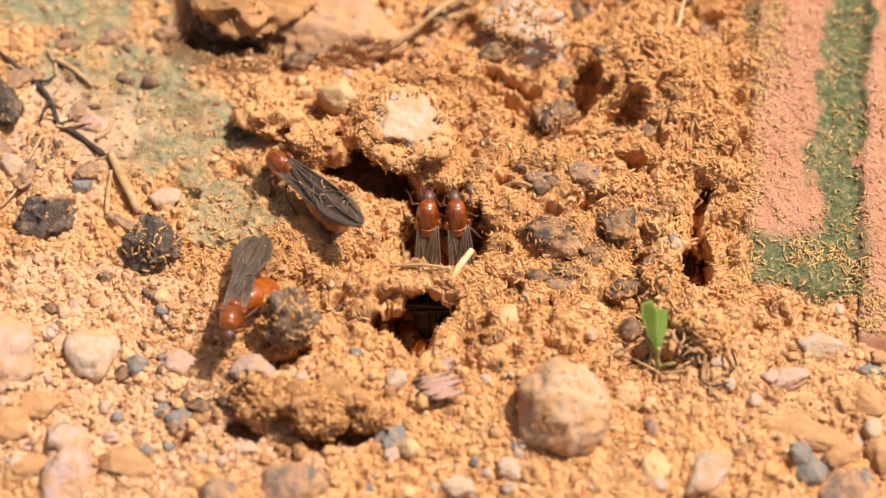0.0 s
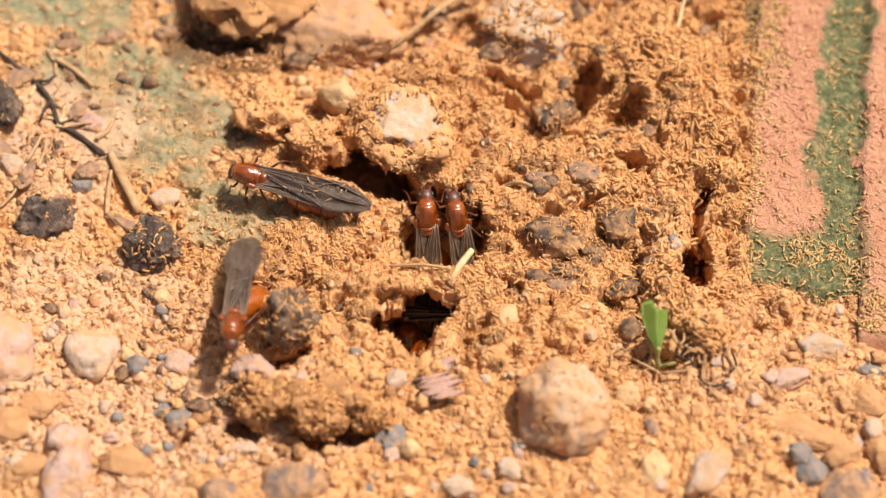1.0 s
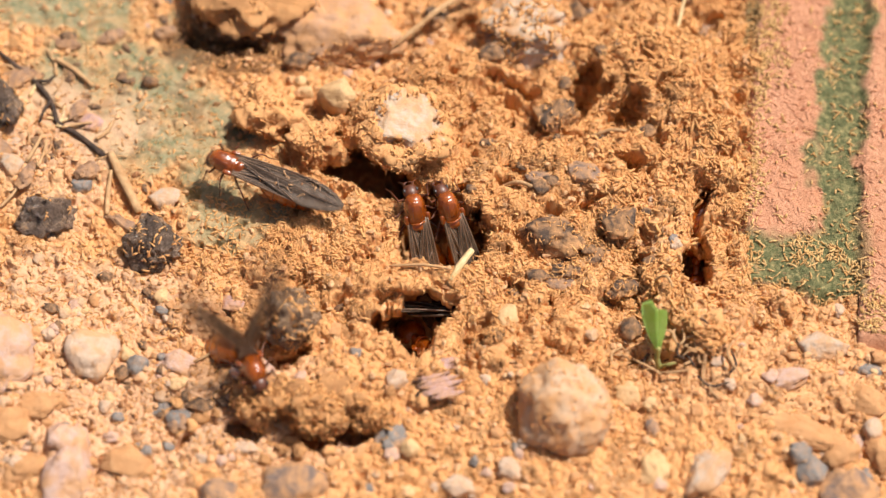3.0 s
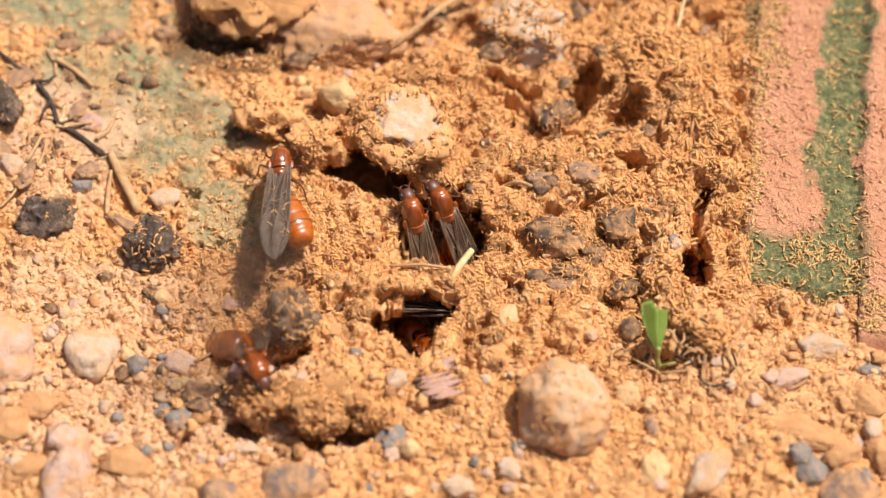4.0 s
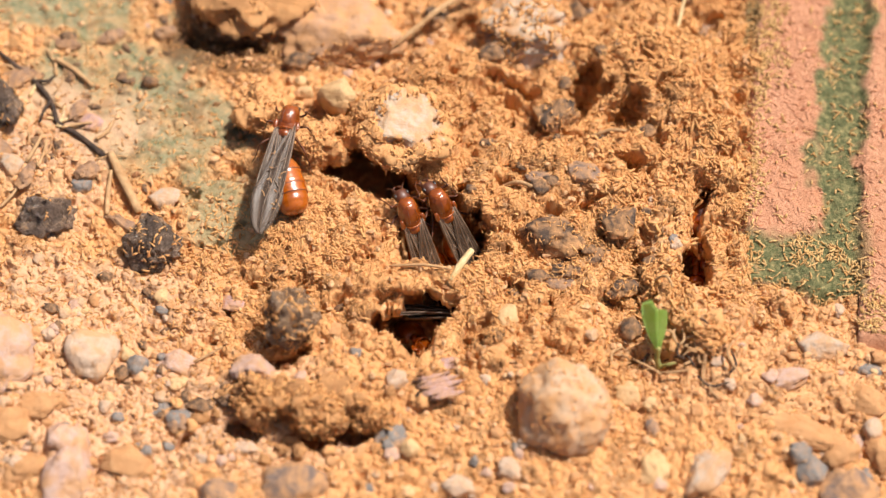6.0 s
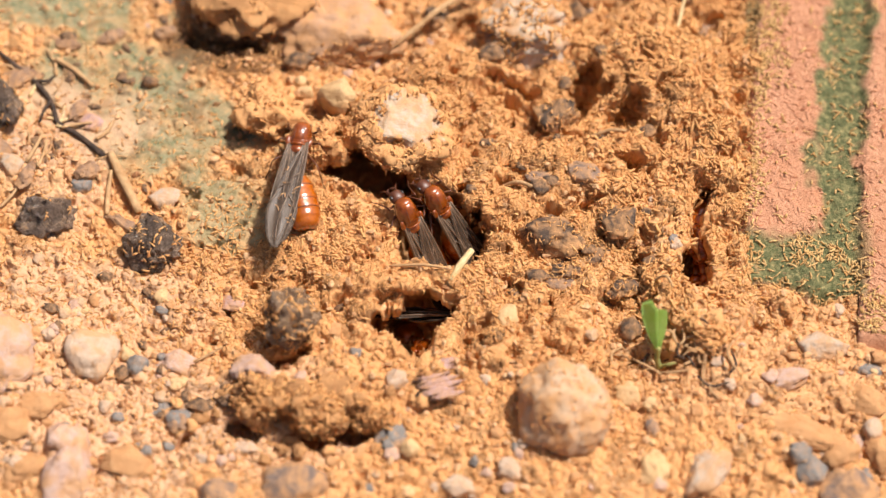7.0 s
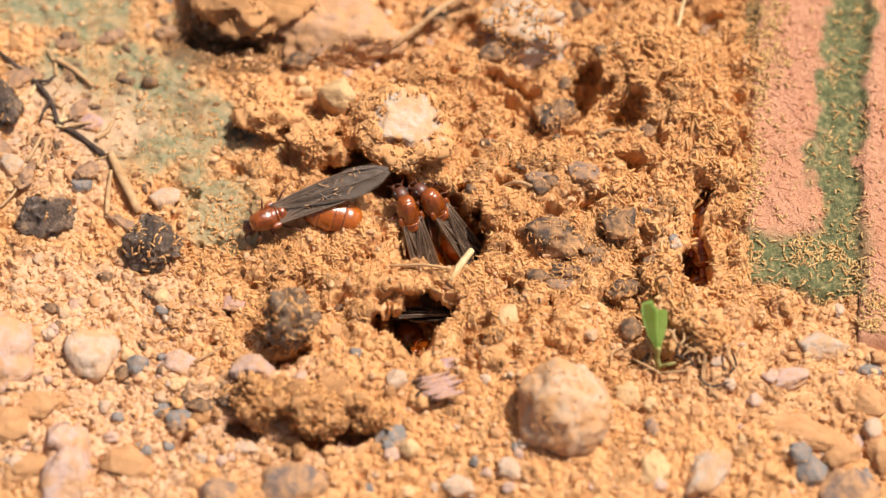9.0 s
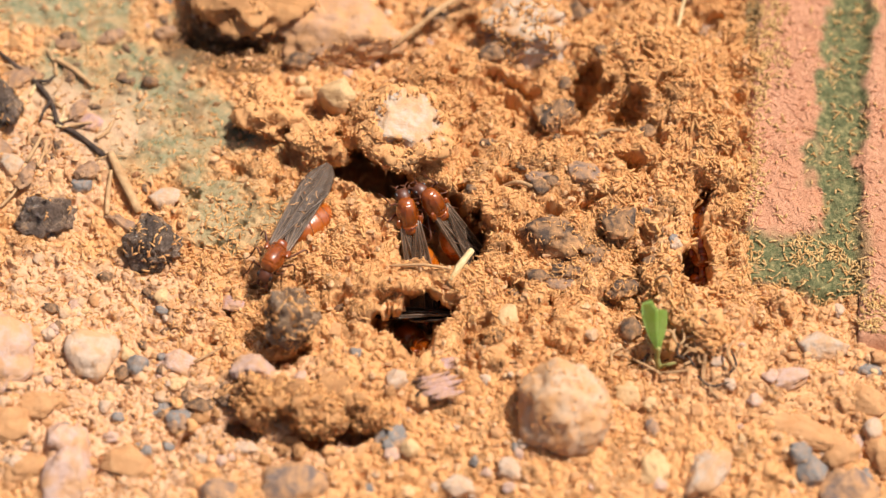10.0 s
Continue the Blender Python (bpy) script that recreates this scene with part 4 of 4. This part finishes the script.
def leaf_mesh(length, width, fold):
    bm = bmesh.new()
    grid = []
    for i in range(13):
        t = i / 12
        w = width * (0.14 + 0.86 * math.sin(min(1.0, t * 1.25) * math.pi / 2)) * (1.0 if t < 0.86 else math.sqrt(max(0.0, 1 - ((t - 0.86) / 0.15) ** 2)))
        row = []
        for k in range(-4, 5):
            s = k / 4
            row.append(bm.verts.new((s * w * math.cos(fold) * MM, (abs(s) * w * math.sin(fold) - 0.5 * t * t) * MM, (t * length + 0.6 * (abs(s) - 0.5) * (t > 0.8) - 0.9 * s * t) * MM)))
        grid.append(row)
    for a, b in zip(grid, grid[1:]):
        for k in range(8):
            bm.faces.new((a[k], a[k + 1], b[k + 1], b[k]))
    bmesh.ops.solidify(bm, geom=bm.faces[:], thickness=0.18 * MM)
    bmesh.ops.recalc_face_normals(bm, faces=bm.faces)
    return finish("leaf", bm, M_LEAF)


seedling = tagged(new("seedling"), "small bright green seedling with a folded leaf", "seedling")
seedling.matrix_basis = pose(0.0372, -0.0243, 0.0005)
part("stem", finish("stem", tube(((0, 0, 0), (-0.6, 0.6, 2.2), (-0.4, 1.2, 4.6)), (0.55, 0.5, 0.4)), M_STEM), seedling)
part("leaf", leaf_mesh(7.8, 3.3, 0.8), seedling, pose(-0.0004, 0.0012, 0.0036, -46, 4, 8), "bright green folded blade")
part("leaf_stub", finish("leaf_stub", tube(((0.2, 0, 0.4), (1.4, -0.4, 1.8), (2.6, -0.3, 2.2)), (0.3, 0.35, 0.15)), M_STEM), seedling)
r = random.Random(15)
for i in range(34):
    x, y = 39.5, -21.7
    x, y = x + r.gauss(0, 5), y + r.gauss(0, 3.2)
    a = r.uniform(0, 6.28)
    L = r.uniform(2, 6)
    stalk("rootlet", "fine dry brown rootlet", lie((x, y), (x + 0.5 * L * math.cos(a), y + 0.5 * L * math.sin(a)), (x + L * math.cos(a + 0.5), y + L * math.sin(a + 0.5)), up_=0.9 + 1.6 * r.random()), (0.16, 0.28, 0.12), M_TWIG if i % 5 else M_ROOT, "rootlet")


# ---- winged ants ----
def blob(rings, sides=20, squash=0.92):
    """A closed body of rounded rings: (y, z, half width) from tail to head, millimetres."""
    bm = bmesh.new()
    loops = []
    for y, z, w in rings:
        loops.append([bm.verts.new((w * math.cos(q) * MM, y * MM, (z + w * squash * math.sin(q)) * MM)) for q in (2 * math.pi * k / sides for k in range(sides))])
    for lo, hi in zip(loops, loops[1:]):
        for k in range(sides):
            bm.faces.new((lo[k], lo[(k + 1) % sides], hi[(k + 1) % sides], hi[k]))
    bm.faces.new(loops[0][::-1])
    bm.faces.new(loops[-1])
    bmesh.ops.recalc_face_normals(bm, faces=bm.faces)
    return bm


def egg(y0, y1, z, w, n=14, blunt=0.5, dip=0.0):
    out = []
    for i in range(n + 1):
        t = i / n
        q = math.pi * (0.5 - 0.5 * math.cos(math.pi * t)) / 1.0
        out.append((y0 + (y1 - y0) * (0.5 - 0.5 * math.cos(math.pi * t)), z + dip * math.sin(math.pi * t), max(0.04, w * math.sin(math.pi * t) ** blunt)))
    return out


def thorax_rings():
    rings = egg(-3.7, 3.4, 0.0, 2.05, 22, 0.55, 0.2)
    return [(y, z, w * (1 - 0.10 * math.exp(-((y + 1.6) / 0.22) ** 2) - 0.06 * math.exp(-((y - 2.0) / 0.25) ** 2))) for y, z, w in rings]


GASTER_SEAMS = (-3.0, -5.5, -7.4, -8.8)


def gaster_rings():
    out = []
    for y, z, w in egg(-10.6, 0.0, -0.2, 3.2, 48, 0.5, 0.2):
        ahead = max((s for s in (0.0, *GASTER_SEAMS) if s >= y), key=lambda s: -s)
        behind = max((s for s in (*GASTER_SEAMS, -10.8) if s < y), default=-10.8)
        swell = (ahead - y) / (ahead - behind)
        out.append((y, z, w * (0.955 + 0.06 * swell ** 1.5)))
    return out


def wing_width(t, wide):
    swell = min(1.0, max(0.0, (t - 0.04) / 0.66))
    return wide * (0.24 + 0.76 * swell ** 1.15 * (1.6 - 0.6 * swell)) * max(0.0, 1 - max(0.0, (t - 0.62) / 0.38) ** 2.2) ** 0.6


def wing_point(t, s, length, wide, side):
    """A point of the membrane: t along it, s across it from the stiff front edge (0) to the rear (1)."""
    w = wing_width(t, wide)
    x = side * (0.9 * math.sin(t * 2.2) - 1.5 * max(0.0, (t - 0.7) / 0.3) ** 2 - s * w)
    return Vector((x, -t * length, 0.36 * math.sin(s * 13 + t * 3) * w / wide + 0.5 * math.sin(t * 2.8)))


def wing_mesh(length, wide, side):
    bm = bmesh.new()
    nt, ns = 26, 8
    grid = [[bm.verts.new(wing_point(1 - (1 - i / nt) ** 1.5, k / ns, length, wide, side) * MM) for k in range(ns + 1)] for i in range(nt + 1)]
    for i in range(nt):
        for k in range(ns):
            bm.faces.new((grid[i][k], grid[i][k + 1], grid[i + 1][k + 1], grid[i + 1][k]))
    bmesh.ops.remove_doubles(bm, verts=bm.verts[:], dist=1e-6)
    bmesh.ops.solidify(bm, geom=bm.faces[:], thickness=0.05 * MM)
    return finish("wing", bm, M_WING)


FORE_VEINS = (((0.0, 0.02), (0.3, 0.0), (0.62, 0.0), (0.9, 0.06)), ((0.0, 0.3), (0.3, 0.22), (0.55, 0.16), (0.66, 0.03)), ((0.02, 0.4), (0.3, 0.48), (0.52, 0.42), (0.72, 0.5), (0.95, 0.45)),
              ((0.02, 0.6), (0.25, 0.8), (0.48, 0.86), (0.62, 0.97)), ((0.30, 0.22), (0.36, 0.48)), ((0.52, 0.42), (0.58, 0.15)), ((0.4, 0.46), (0.46, 0.86)), ((0.58, 0.15), (0.78, 0.22), (0.93, 0.3)))
HIND_VEINS = (((0.0, 0.05), (0.5, 0.03), (0.9, 0.1)), ((0.03, 0.5), (0.4, 0.45), (0.8, 0.5)))


def add_wing(parent, name, length, wide, side, veins, at):
    wing = part(name, wing_mesh(length, wide, side), parent, at, "smoky brown veined membrane")
    for v in veins:
        pts = [wing_point(t, s, length, wide, side) + Vector((0, 0, 0.03)) for t, s in v]
        rr = [0.155 - 0.08 * t for t, s in v]
        part("vein", finish("vein", tube(pts, rr, 5), M_VEIN), wing)
    return wing


JOINT_GASTER = (0.0, -0.0068, -0.0004)
JOINT_WING = (0.0018, -0.0008, 0.0012)


def winged_ant(label, wide_open=0.0, winged=True):
    """A winged queen ant facing +y, its thorax at the origin; wide_open: how far its wings are spread, in degrees."""
    ant = tagged(new("winged_ant"), label, "ant", "winged ants")
    part("thorax", finish("thorax", blob(thorax_rings(), 24, 0.95), M_RED), ant, label="glossy red-brown thorax")
    part("back_shield", finish("back_shield", blob(egg(-1.4, 2.9, 0.85, 1.72, 16, 0.55), 20, 0.9), M_RED), ant)
    part("rear_shield", finish("rear_shield", blob(egg(-3.3, -1.55, 0.9, 1.4, 12, 0.5), 18, 0.85), M_RED), ant)
    for side in (-1, 1):
        part("back_line", finish("back_line", tube([(side * 0.55, 2.1, 2.02), (side * 0.72, 1.3, 2.42), (side * 0.78, 0.3, 2.50), (side * 0.8, -0.7, 2.30)], [0.03, 0.05, 0.05, 0.03], 5), M_HEAD), ant)
        part("wing_plate", finish("wing_plate", blob(egg(-1.4, 0.4, 1.3, 0.5, 10, 0.6), 12, 0.8), M_RED), ant, pose(side * 0.00195, -0.0003, 0))
    part("shield_seam", finish("shield_seam", tube([(1.5 * math.cos(q), -1.48, 0.85 + 1.42 * math.sin(q)) for q in (0.2, 0.7, 1.2, 1.57, 1.94, 2.44, 2.94)], [0.12] * 7, 6), M_AMBER), ant, label="pale amber seam")
    head = part("head", finish("head", blob([(y, z, w) for y, z, w in egg(-1.1, 1.35, 0.0, 1.4, 14, 0.55)], 20, 0.75), M_HEAD), ant, pose(0, 0.0031, -0.0015, -52), "dark brown head")
    for s in (-1, 1):
        part("eye", finish("eye", blob([(y + 0.25, z + 0.5, w) for y, z, w in egg(-0.4, 0.4, 0, 0.3, 8)], 10, 1.0), M_EYE), head, pose(s * 0.00112, 0, 0))
        part("antenna", finish("antenna", tube(((s * 0.5, 1.0, 0.3), (s * 0.9, 1.8, 0.1), (s * 1.4, 2.4, -0.2), (s * 1.8, 2.8, -0.9)), (0.11, 0.09, 0.08, 0.06), 6), M_BROWN), head)
        part("mandible", finish("mandible", tube(((s * 0.7, 1.3, -0.3), (s * 0.75, 2.0, -0.5), (s * 0.1, 2.4, -0.6)), (0.3, 0.26, 0.1), 6), M_BROWN), head)
    part("waist", finish("waist", blob(egg(-5.7, -3.1, -0.6, 0.8, 10) , 12), M_RED), ant)
    part("waist_node", finish("waist_node", blob(egg(-7.2, -5.3, -0.5, 0.95, 10), 12, 1.2), M_RED), ant)
    gaster = part("gaster", finish("gaster", blob(gaster_rings(), 28, 0.9), M_AMBER), ant, pose(*JOINT_GASTER), "glossy amber banded abdomen")
    for seam in GASTER_SEAMS[:3]:
        y, z, w = min(gaster_rings(), key=lambda k: abs(k[0] - seam))
        ring = [(w * 0.97 * math.cos(q), y, z + w * 0.873 * math.sin(q)) for q in (2 * math.pi * k / 16 for k in range(17))]
        part("band", finish("band", tube(ring, [0.13] * 17, 5), M_HEAD), gaster, label="dark band between the plates")
    wings, hind = [], []
    for s in (-1, 1):
        x, y, z = JOINT_WING
        if winged:
            wings.append(add_wing(ant, "forewing", 22.0, 5.3, s, FORE_VEINS, pose(s * x, y, z + (0.0003 if s > 0 else 0), -7, 0, s * (wide_open - 1.2))))
            hind.append(add_wing(ant, "hindwing", 14.0, 3.6, s, HIND_VEINS, pose(s * x, y - 0.0012, z - 0.0005, -7, 0, s * (wide_open * 0.9 - 3))))
        for k, (y0, reach, back_) in enumerate(((2.0, 3.2, 1.2), (0.2, 4.3, -0.6), (-1.8, 4.8, -4.2))):
            part("leg", finish("leg", tube(((s * 1.2, y0, -1.5), (s * 2.6, y0 + back_ * 0.3, -0.6), (s * (reach * 0.85), y0 + back_ * 0.7, 0.1), (s * reach, y0 + back_ * 0.95, -2.6), (s * (reach + 0.8), y0 + back_ * 1.25, -4.0)),
                                           (0.22, 0.22, 0.15, 0.10, 0.06), 7), M_BROWN), ant)
    return ant, gaster, wings + hind


walker, walker_gaster, walker_wings = winged_ant("red-brown winged ant walking over the crust")
flier, flier_gaster, flier_wings = winged_ant("red-brown winged ant that takes off")
left_ant, left_gaster, _ = winged_ant("winged ant climbing out of the nest hole")
right_ant, right_gaster, _ = winged_ant("winged ant climbing out beside another")
low_ant, low_gaster, _ = winged_ant("dark red ant inside the lower hole", 0, False)
deep_ant, deep_gaster, _ = winged_ant("winged ant deep in the lower hole")
crack_ant, crack_gaster, _ = winged_ant("red ant wedged in the crevice by the brick", 0, False)
crack_ant_low, _, _ = winged_ant("dark ant deep in the crevice by the brick", 0, False)


# pale crumbs that stick to the walking ant's wings
r_ = np.random.default_rng(5)
for wing, side in ((walker_wings[0], -1), (walker_wings[1], 1)):
    spots = np.array([wing_point(t, k, 22.0, 5.3, side)[:] for t, k in zip(r_.uniform(0.25, 0.85, 9), r_.uniform(0.1, 0.9, 9))])
    tagged(part("crumb_coating", rods("crumb_coating", spots, np.tile((0.0, 0.0, 1.0), (9, 1)), r_, M_PALECRUMB, (0.8, 1.9), (0.09, 0.16), 0.1, 0.02), wing, label="pale earth crumbs on the wing"), kind="stuff")

# those in the holes hold their abdomens down
for tail, bend in ((low_gaster, 20), (deep_gaster, 75), (left_gaster, 8), (right_gaster, 8), (crack_gaster, 60)):
    tail.matrix_basis = pose(*JOINT_GASTER, bend, 0, 16 if bend == 8 else 0)


def motions():
    walk(walker, [
        (0.0, pose(-0.0286, 0.0139, 0.0060, -6, -22, 48)), (0.5, pose(-0.0327, 0.0123, 0.0060, 0, -22, 67)),
        (1.0, pose(-0.0341, 0.0116, 0.0060, 6, -22, 72)), (1.5, pose(-0.0375, 0.0094, 0.0060, -17, -22, 87)),
        (2.0, pose(-0.0406, 0.0089, 0.0060, -12, -22, 93)), (2.5, pose(-0.0397, 0.0110, 0.0060, -4, -22, 78)),
        (2.7, pose(-0.0408, 0.0121, 0.0060, 7, -18, 80)), (3.2, pose(-0.0355, 0.0142, 0.0070, 8, -10, 48)),
        (3.8, pose(-0.0307, 0.0137, 0.0070, 6, 0, 9)), (4.0, pose(-0.0287, 0.0125, 0.0080, -1, 0, -1)),
        (4.5, pose(-0.0277, 0.0163, 0.0080, 22, 0, 0)), (5.0, pose(-0.0268, 0.0178, 0.0080, 17, 0, -6)),
        (5.5, pose(-0.0276, 0.0203, 0.0090, 11, 0, -10)), (5.7, pose(-0.0280, 0.0208, 0.0090, 7, 0, -12)),
        (6.2, pose(-0.0268, 0.0205, 0.0090, 17, 0, -11)), (6.8, pose(-0.0236, 0.0179, 0.0080, 15, 0, -14)),
        (7.0, pose(-0.0254, 0.0178, 0.0080, 10, 0, -10)), (7.2, pose(-0.0268, 0.0169, 0.0080, 21, 0, -4)),
        (7.4, pose(-0.0272, 0.0166, 0.0080, 12, 0, -1)), (7.6, pose(-0.0275, 0.0149, 0.0080, 6, 0, 7)),
        (7.8, pose(-0.0293, 0.0145, 0.0080, 9, 0, 32)), (8.0, pose(-0.0316, 0.0144, 0.0070, -1, -12, 43)),
        (8.2, pose(-0.0333, 0.0117, 0.0070, -5, -20, 60)), (8.4, pose(-0.0355, 0.0103, 0.0060, -6, -20, 82)),
        (8.6, pose(-0.0321, 0.0089, 0.0060, -12, -20, 90)), (8.8, pose(-0.0316, 0.0056, 0.0060, -17, -20, 93)),
        (9.0, pose(-0.0307, 0.0025, 0.0060, 2, -20, 114)), (9.2, pose(-0.0311, 0.0007, 0.0060, -2, -20, 119)),
        (9.4, pose(-0.0292, 0.0000, 0.0060, -7, -15, 127)), (9.6, pose(-0.0286, -0.0031, 0.0060, 6, -10, 148)),
        (9.8, pose(-0.0293, -0.0052, 0.0060, 13, -9, 154)), (10.0, pose(-0.0293, -0.0055, 0.0060, 16, -8, 156))])
    walk(walker_gaster, [(t, pose(*JOINT_GASTER, rx, 0, rz)) for t, rx, rz in (
        (0.0, 4, -10), (0.5, 4, -16), (1.0, 4, -8), (1.5, 2, 0), (2.0, 2, 2), (2.5, 3, 2), (3.2, 2, 10), (3.8, 0, 28), (4.5, 0, 25), (5.5, 0, 28), (7.0, 0, 25), (7.6, 2, 14), (7.9, 2, -8), (8.2, 0, -38), (8.5, 0, -46), (9.0, 0, -36), (9.6, 0, -28), (10.0, 0, -24))])
    walk(flier, [
        (0.0, pose(-0.0358, -0.0197, 0.0095, 28, 0, 171)), (0.4, pose(-0.0358, -0.0207, 0.0095, 28, 0, 168)),
        (0.9, pose(-0.0358, -0.0209, 0.0095, 28, 0, 170)), (1.2, pose(-0.0346, -0.0231, 0.0090, 22, 0, 197)),
        (1.6, pose(-0.0332, -0.0257, 0.0080, 14, 0, 202)), (2.0, pose(-0.0311, -0.0276, 0.0075, 14, 0, 206)),
        (2.4, pose(-0.0312, -0.0279, 0.0075, 22, 0, 203)), (2.7, pose(-0.0318, -0.0282, 0.0075, 22, 0, 205)),
        (3.3, pose(-0.0322, -0.0280, 0.0075, 22, 0, 203)), (3.8, pose(-0.0322, -0.0280, 0.0075, 22, 0, 201)),
        (4.1, pose(-0.0311, -0.0277, 0.0075, 20, 0, 209)), (4.4, pose(-0.0301, -0.0281, 0.0070, 8, 0, 228)),
        (4.5, pose(-0.0294, -0.0281, 0.0065, 4, 0, 232)), (4.7, pose(-0.0267, -0.0277, 0.0070, 2, 0, 250)),
        (5.0, pose(-0.0245, -0.0263, 0.0100, 8, 0, 256)), (5.1, pose(-0.0116, -0.0191, 0.0240, 15, 0, 308)),
        (5.2, pose(0.0119, -0.0028, 0.0450, 15, 0, 301)), (5.3, pose(0.0347, 0.0080, 0.0700, 15, 0, 312)),
        (5.5, pose(0.1700, 0.2100, 0.1100, 10, 0, 310)), (6.0, pose(0.4200, 0.3800, 0.0900, 0, 0, 305)),
        (6.6, pose(0.6000, 0.5000, 0.0060, 0, 0, 305)), (10.0, pose(0.6000, 0.5000, 0.0060, 0, 0, 305))])
    walk(flier_gaster, [(t, pose(*JOINT_GASTER, rx, 0, rz)) for t, rx, rz in (
        (0.0, 16, -24), (0.8, 18, -22), (1.2, 30, -14), (1.6, 62, -4), (2.0, 76, 0), (2.5, 34, 14), (4.1, 30, 26), (4.5, 52, 6), (4.7, 10, 0), (5.0, 0, 0), (10.0, 0, 0))])
    for s, drop, wing in zip((-1, 1, -1, 1), (0, 0, 1, 1), flier_wings):
        x, y, z = JOINT_WING
        y, z = y - 0.0012 * drop, z - 0.0005 * drop
        keys = [(0.0, -4, 5, 0), (0.5, -4, 5, 0), (0.9, -4, 6, 0), (1.1, -3, 14, 4), (1.25, -2, 56, 10), (1.4, 0, 106, 12), (1.6, 0, 108, 14), (2.0, 3, 108, 26), (2.1, 6, 104, 15)]
        hinge = Matrix.Translation((s * x, y, z + (0.0003 if s > 0 else 0)))
        rows = [(t, hinge @ pose(0, 0, 0, -lift, lean, s * (spread - 14 * drop * (spread > 20)))) for t, spread, lift, lean in keys]
        rows += [(k / 30, hinge @ pose(0, 0, 0, -98 - 26 * math.sin(math.pi / 2 * (k - (k > 100))), s * (18 + 46 * math.cos(math.pi / 2 * (k - (k > 100)))), s * (8 - 10 * drop))) for k in range(64, 131)]
        beats = []
        for k in range(132, 172):
            turn = math.pi / 2 * k + 2.6
            up_, out = 42 + 40 * math.cos(turn), 74 - 10 * drop + 34 * math.sin(turn)
            beats.append((k / 30, hinge @ pose(0, 0, 0, 0, -s * up_) @ pose(0, 0, 0, 0, 0, s * out)))
        between = rows[-1][1].to_quaternion().slerp(beats[0][1].to_quaternion(), 0.5)
        rows.append((131 / 30, hinge @ between.to_matrix().to_4x4()))
        rest = [(6.2, hinge @ pose(0, 0, 0, 0, -s * 15) @ pose(0, 0, 0, 0, 0, s * 40)), (7.0, hinge @ pose(0, 0, 0, -7)), (10.0, hinge @ pose(0, 0, 0, -7))]
        walk(wing, rows + beats + rest)
    walk(left_ant, [
        (0.0, pose(-0.0027, 0.0047, 0.0030, 60, 0, 0)), (1.0, pose(-0.0029, 0.0050, 0.0030, 60, 0, 3)),
        (1.5, pose(-0.0032, 0.0053, 0.0030, 60, 0, 6)), (2.0, pose(-0.0047, 0.0052, 0.0035, 60, 0, 7)),
        (2.5, pose(-0.0049, 0.0057, 0.0035, 60, 0, 11)), (4.0, pose(-0.0053, 0.0050, 0.0035, 60, 0, 20)),
        (4.5, pose(-0.0056, 0.0043, 0.0035, 60, 0, 21)), (5.5, pose(-0.0059, 0.0049, 0.0035, 60, 0, 22)),
        (7.0, pose(-0.0064, 0.0050, 0.0035, 60, 0, 36)), (7.5, pose(-0.0066, 0.0049, 0.0035, 60, 0, 35)),
        (8.5, pose(-0.0062, 0.0055, 0.0035, 60, 0, 29)), (10.0, pose(-0.0063, 0.0049, 0.0035, 60, 0, 16))])
    walk(right_ant, [
        (0.0, pose(0.0024, 0.0047, 0.0030, 60, 0, 9)), (1.0, pose(0.0024, 0.0046, 0.0030, 60, 0, 13)),
        (2.0, pose(0.0013, 0.0059, 0.0030, 60, 0, 25)), (2.5, pose(0.0013, 0.0060, 0.0030, 60, 0, 26)),
        (4.0, pose(-0.0002, 0.0071, 0.0035, 60, 0, 34)), (4.5, pose(-0.0005, 0.0067, 0.0035, 60, 0, 38)),
        (5.5, pose(-0.0004, 0.0067, 0.0035, 60, 0, 38)), (7.0, pose(-0.0012, 0.0076, 0.0035, 60, 0, 48)),
        (7.5, pose(-0.0016, 0.0071, 0.0035, 60, 0, 52)), (10.0, pose(-0.0017, 0.0071, 0.0035, 60, 0, 53))])
    walk(low_ant, [
        (0.0, pose(-0.0029, -0.0157, -0.0105, 28, 0, -156)), (2.0, pose(-0.0028, -0.0158, -0.0100, 30, 0, -154)),
        (4.2, pose(-0.0027, -0.0152, -0.0090, 32, 0, -158)), (7.0, pose(-0.0028, -0.0156, -0.0100, 30, 0, -153)),
        (10.0, pose(-0.0029, -0.0156, -0.0100, 30, 0, -155))])
    walk(deep_ant, [
        (0.0, pose(0.0097, -0.0079, -0.0100, -2, -42, -82)), (2.0, pose(0.0096, -0.0107, -0.0080, -2, -42, -79)),
        (2.5, pose(0.0096, -0.0113, -0.0055, -2, -42, -82)), (5.0, pose(0.0096, -0.0113, -0.0055, -2, -42, -82)),
        (7.0, pose(0.0096, -0.0108, -0.0070, -2, -42, -79)), (10.0, pose(0.0096, -0.0108, -0.0070, -2, -42, -79))])
    walk(crack_ant, [
        (0.0, pose(0.0466, 0.0063, -0.0055, 25, 0, 12)), (5.0, pose(0.0465, 0.0058, -0.0050, 25, 0, 10)),
        (7.0, pose(0.0459, 0.0030, -0.0030, 25, 0, 8)), (10.0, pose(0.0459, 0.0022, -0.0030, 25, 0, 6))])
    walk(crack_ant_low, [
        (0.0, pose(0.0452, -0.0040, -0.0090, -20, 0, 173)), (5.0, pose(0.0450, -0.0044, -0.0085, -20, 0, 175)),
        (10.0, pose(0.0452, -0.0040, -0.0085, -20, 0, 173))])


motions()
